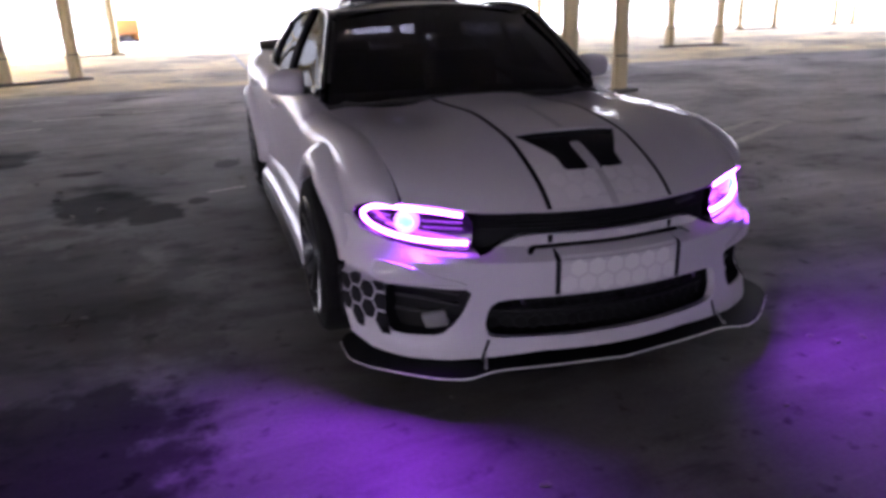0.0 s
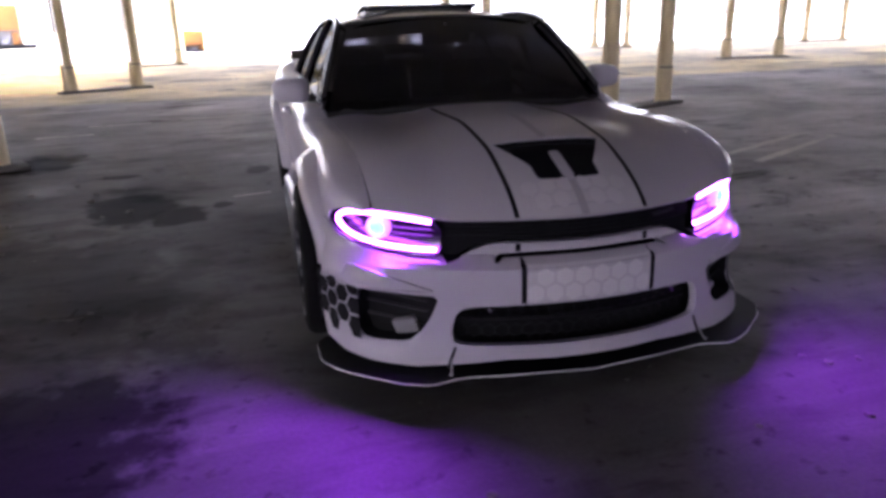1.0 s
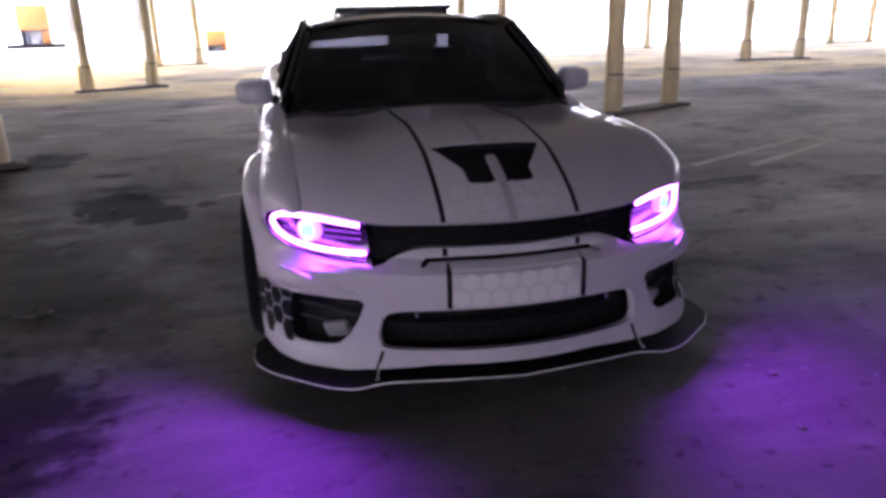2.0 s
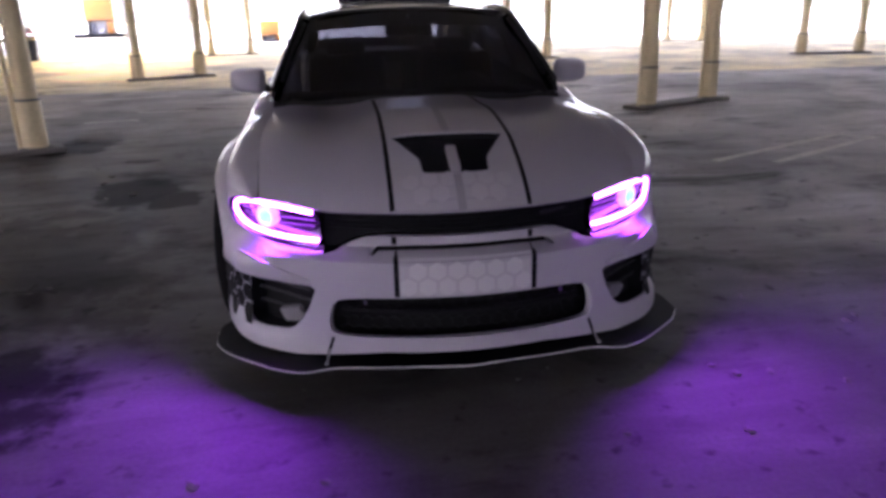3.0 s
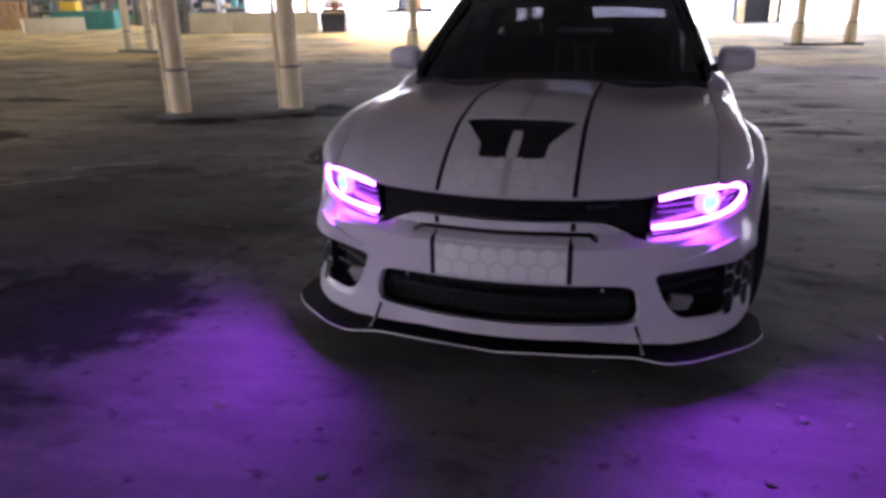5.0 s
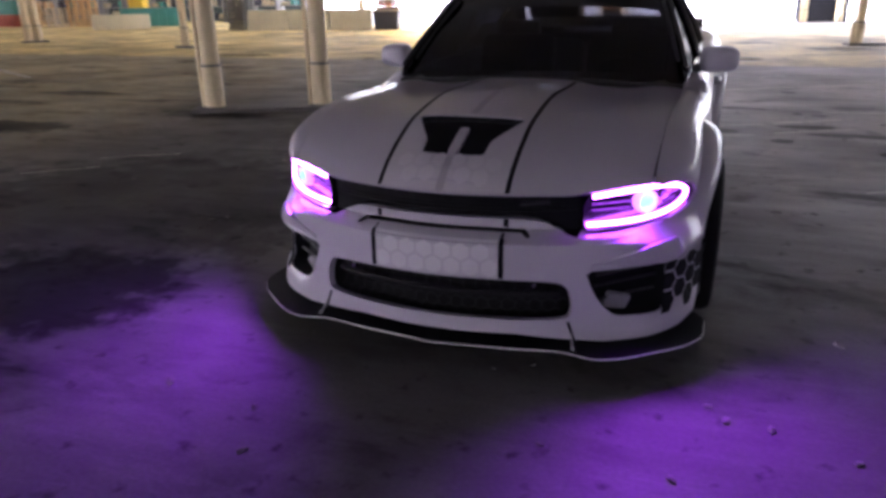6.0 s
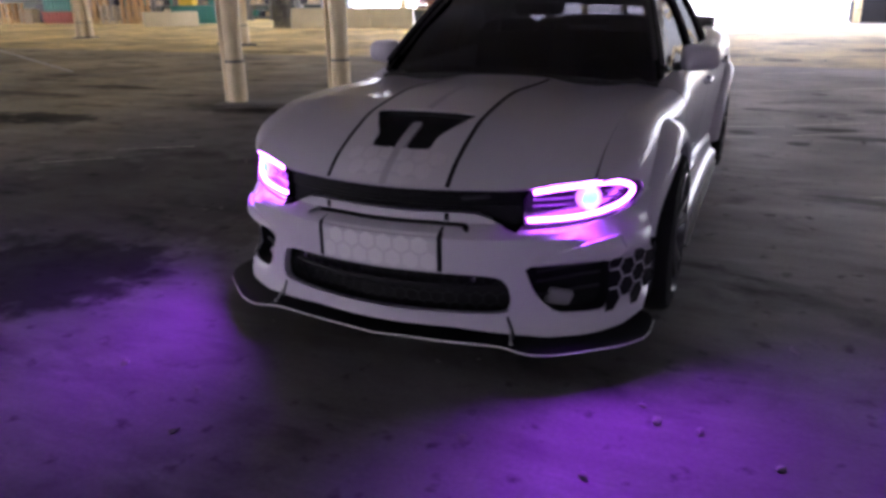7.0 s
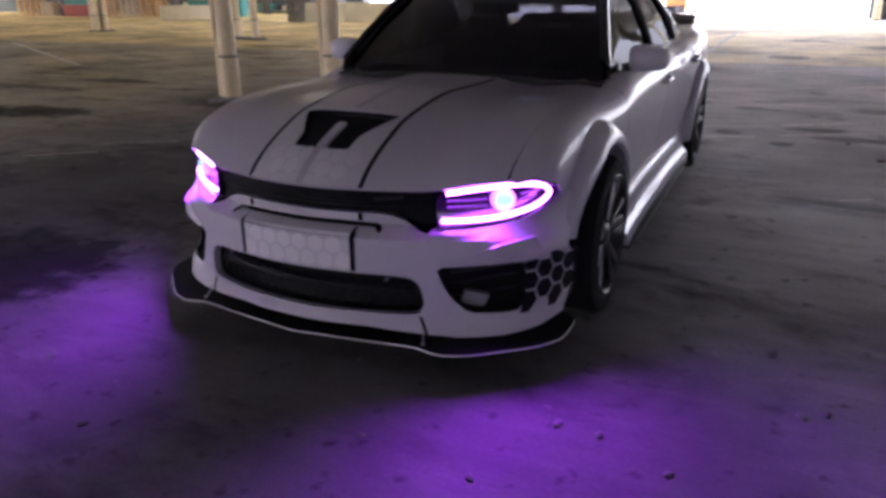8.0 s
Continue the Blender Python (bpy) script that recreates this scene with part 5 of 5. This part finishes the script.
# orange machines in the daylight
def kiosk(at, size, rz, label, foot=0.2):
    """An orange cabinet on a dark plinth, with goods in the open bay below it and a pale frame round it."""
    t = thing("orange_cabinet", label, "cabinet", at, rz=rz)
    w, d, h = size
    bm = bmesh.new()
    box(bm, (0, 0, h * (1 + foot) / 2), (w, d, h * (1 - foot)), 0.04)
    part("body", bm, M_ORANGE, t)
    bm = bmesh.new()
    box(bm, (0, d * 0.3, h * foot / 2), (w, d * 0.3, h * foot), 0.02)
    part("back_panel", bm, M_STEEL, t, "grey back panel")
    for sx in (-1, 1):
        bm = bmesh.new()
        box(bm, (sx * (w / 2 + 0.09), -d * 0.3, h * 0.56), (0.14, 0.14, h * 1.12), 0.01)
        part("post", bm, M_POST, t, "cream post")
    bm = bmesh.new()
    box(bm, (0, -d * 0.3, h * 1.14), (w + 0.5, 0.14, 0.14), 0.01)
    part("top_beam", bm, M_POST, t, "cream beam")
    for k, (dx, ww, hh, m) in enumerate(((-0.38, 0.12, 0.95, M_COVER), (-0.24, 0.10, 0.75, M_BIN), (0.02, 0.22, 0.5, M_LAMPGREY), (0.34, 0.24, 0.8, M_ORANGE))):
        bm = bmesh.new()
        box(bm, (w * dx, -d * 0.25, h * (0.05 + foot * hh / 2)), (w * ww, d * 0.3, h * foot * hh), 0.02)
        part("stored_box", bm, m, t)
    bm = bmesh.new()
    box(bm, (0, -d * 0.3, h * 0.05), (w * 1.9, d * 1.9, h * 0.10), 0.01)
    part("plinth", bm, M_COVER, t, "black plinth")


kiosk((-4.9, 44.2, 0), (1.45, 0.9, 1.25), 12, "orange metal cabinet between columns in daylight", 0.3)
slab("loading_dock", "low concrete loading dock in daylight", "dock", (-22, 66, 0), (22, 10, 0.15), M_BARRIER, 14, 0.03)
kiosk((-20.35, 62.8, 0.15), (2.2, 1.2, 3.3), 14, "tall orange metal cabinet on the loading dock", 0.42)

# ---- floor marks ----
def floor_line(a, b, w=0.09, material=None):
    a, b = Vector((*a, 0)), Vector((*b, 0))
    d = b - a
    bm = bmesh.new()
    n = max(4, int(d.length / 0.25))
    rows = []
    for i in range(n + 1):
        p = a + d * i / n
        s = Vector((-d.y, d.x, 0)).normalized() * (w / 2) * (0.75 + 0.5 * noise.noise(p * 3.1))
        rows.append((bm.verts.new(p + s + Vector((0, 0, 0.004))), bm.verts.new(p - s + Vector((0, 0, 0.004)))))
    for p, q in zip(rows, rows[1:]):
        bm.faces.new((p[1], q[1], q[0], p[0]))
    ob = part("parking_line", bm, material or M_LINE)
    tagged(ob, "faded worn parking line painted on concrete", "line", kind="structure")


for a, b, w in (((3.0, 3.79), (5.0, 4.85), 0.12), ((3.5, 3.6), (5.25, 4.6), 0.12), ((5.0, 4.85), (5.25, 4.6), 0.12),
                ((-19.7, 12.5), (-11.5, 8.2), 0.14), ((-0.12, 15.0), (-0.05, 27.0), 0.12)):
    floor_line(a, b, w)
for a, b, w in (((0.57, 8.80), (2.9, 10.1), 0.07), ((2.9, 10.1), (5.6, 11.6), 0.06), ((0.69, 13.88), (1.95, 14.05), 0.11), ((1.25, 11.72), (3.15, 12.85), 0.08), ((0.89, 5.89), (1.53, 6.13), 0.045), ((1.62, 6.22), (2.35, 6.65), 0.07),
                ((1.59, 5.61), (2.41, 6.05), 0.05), ((0.95, 5.3), (1.39, 5.45), 0.035), ((0.85, 10.42), (1.92, 11.07), 0.05), ((2.04, 3.28), (2.24, 3.4), 0.03),
                ((-5.23, 11.59), (-3.55, 11.93), 0.10), ((-3.67, 9.4), (-2.8, 9.53), 0.08),
                ((-4.14, 8.4), (-3.43, 8.52), 0.06), ((-2.36, 9.61), (-0.99, 10.03), 0.07), ((-1.42, 3.87), (-1.1, 3.97), 0.03), ((-1.63, 7.31), (-1.07, 7.48), 0.05),
                ((-4.55, 1.97), (-4.08, 2.38), 0.03), ((-4.35, 2.68), (-3.75, 3.05), 0.03), ((4.0, 10.4), (5.0, 11.2), 0.10),
                ((-3.0, 12.8), (-0.45, 13.0), 0.10), ((2.2, 7.2), (5.2, 7.3), 0.05)):
    floor_line(a, b, w, M_LINEGLINT if a[0] > 0 else M_FAINT)

# loose bits on the floor
def bit(at, r, seed):
    rr = random.Random(seed)
    bm = bmesh.new()
    bmesh.ops.create_icosphere(bm, subdivisions=2, radius=r)
    for v in bm.verts:
        k = 1 + 0.5 * noise.noise(v.co * (1.2 / r) + Vector((seed, 0, 0)))
        v.co = Vector((v.co.x * k * 1.3, v.co.y * k * 0.8, v.co.z * 0.4 * k))
    lo = min(v.co.z for v in bm.verts)
    for v in bm.verts:
        v.co.z -= lo
    ob = part("floor_debris", bm, M_KERB)
    ob.matrix_world = pose(*at, 0, 0, 0, rr.uniform(0, 360))
    tagged(ob, "small dry scrap lying on the concrete floor", "debris", "floor debris")


for i, (x, y, r) in enumerate(((-0.93, -0.485, 0.020), (-0.41, -0.77, 0.016), (-0.525, -0.53, 0.014), (1.06, -0.1, 0.018), (1.20, -0.11, 0.016), (1.44, -0.22, 0.014), (1.50, 0.63, 0.022), (1.80, 0.28, 0.02), (1.88, 0.33, 0.016), (0.49, -0.43, 0.012),
                               (0.35, 0.08, 0.008), (0.21, 0.005, 0.008), (1.0, -0.02, 0.014), (-0.62, 0.066, 0.009), (-2.13, 1.365, 0.02), (-2.05, 1.42, 0.015), (0.9, -0.48, 0.015), (-2.6, 4.4, 0.022), (-1.9, 4.9, 0.02), (-2.2, 3.6, 0.03), (2.4, 4.7, 0.03), (2.9, 5.2, 0.03), (2.2, 5.4, 0.02))):
    bit((x, y), r, i)

rnd = random.Random(11)
for i in range(46):
    a, b, spread = rnd.choice(((1.8, 6.3, 0.45), (1.6, 14.8, 0.4), (-2.2, 3.7, 0.5), (-1.9, 5.2, 0.6), (2.3, 5.2, 0.5), (-3.0, 2.6, 0.5)))
    bit((rnd.gauss(a, spread), rnd.gauss(b, spread)), rnd.uniform(0.008, 0.024), 30 + i)

# a dry twig
M_TWIG = mat("dark_twig", (0.035, 0.030, 0.028), 0.9)
tw = thing("twig", "dry forked twig lying on the concrete floor", "twig", (-2.1, 1.35, 0))
tube(bm := bmesh.new(), [(-0.11, 0.02, 0.012), (-0.03, -0.01, 0.02), (0.05, 0.01, 0.016), (0.12, -0.02, 0.010)], 0.006, 6)
part("stem", bm, M_TWIG, tw)
for a, b in (((-0.03, -0.01, 0.02), (-0.01, 0.08, 0.03)), ((0.05, 0.01, 0.016), (0.03, -0.07, 0.012))):
    part("side_shoot", tube(bmesh.new(), [a, b], 0.004, 6), M_TWIG, tw)
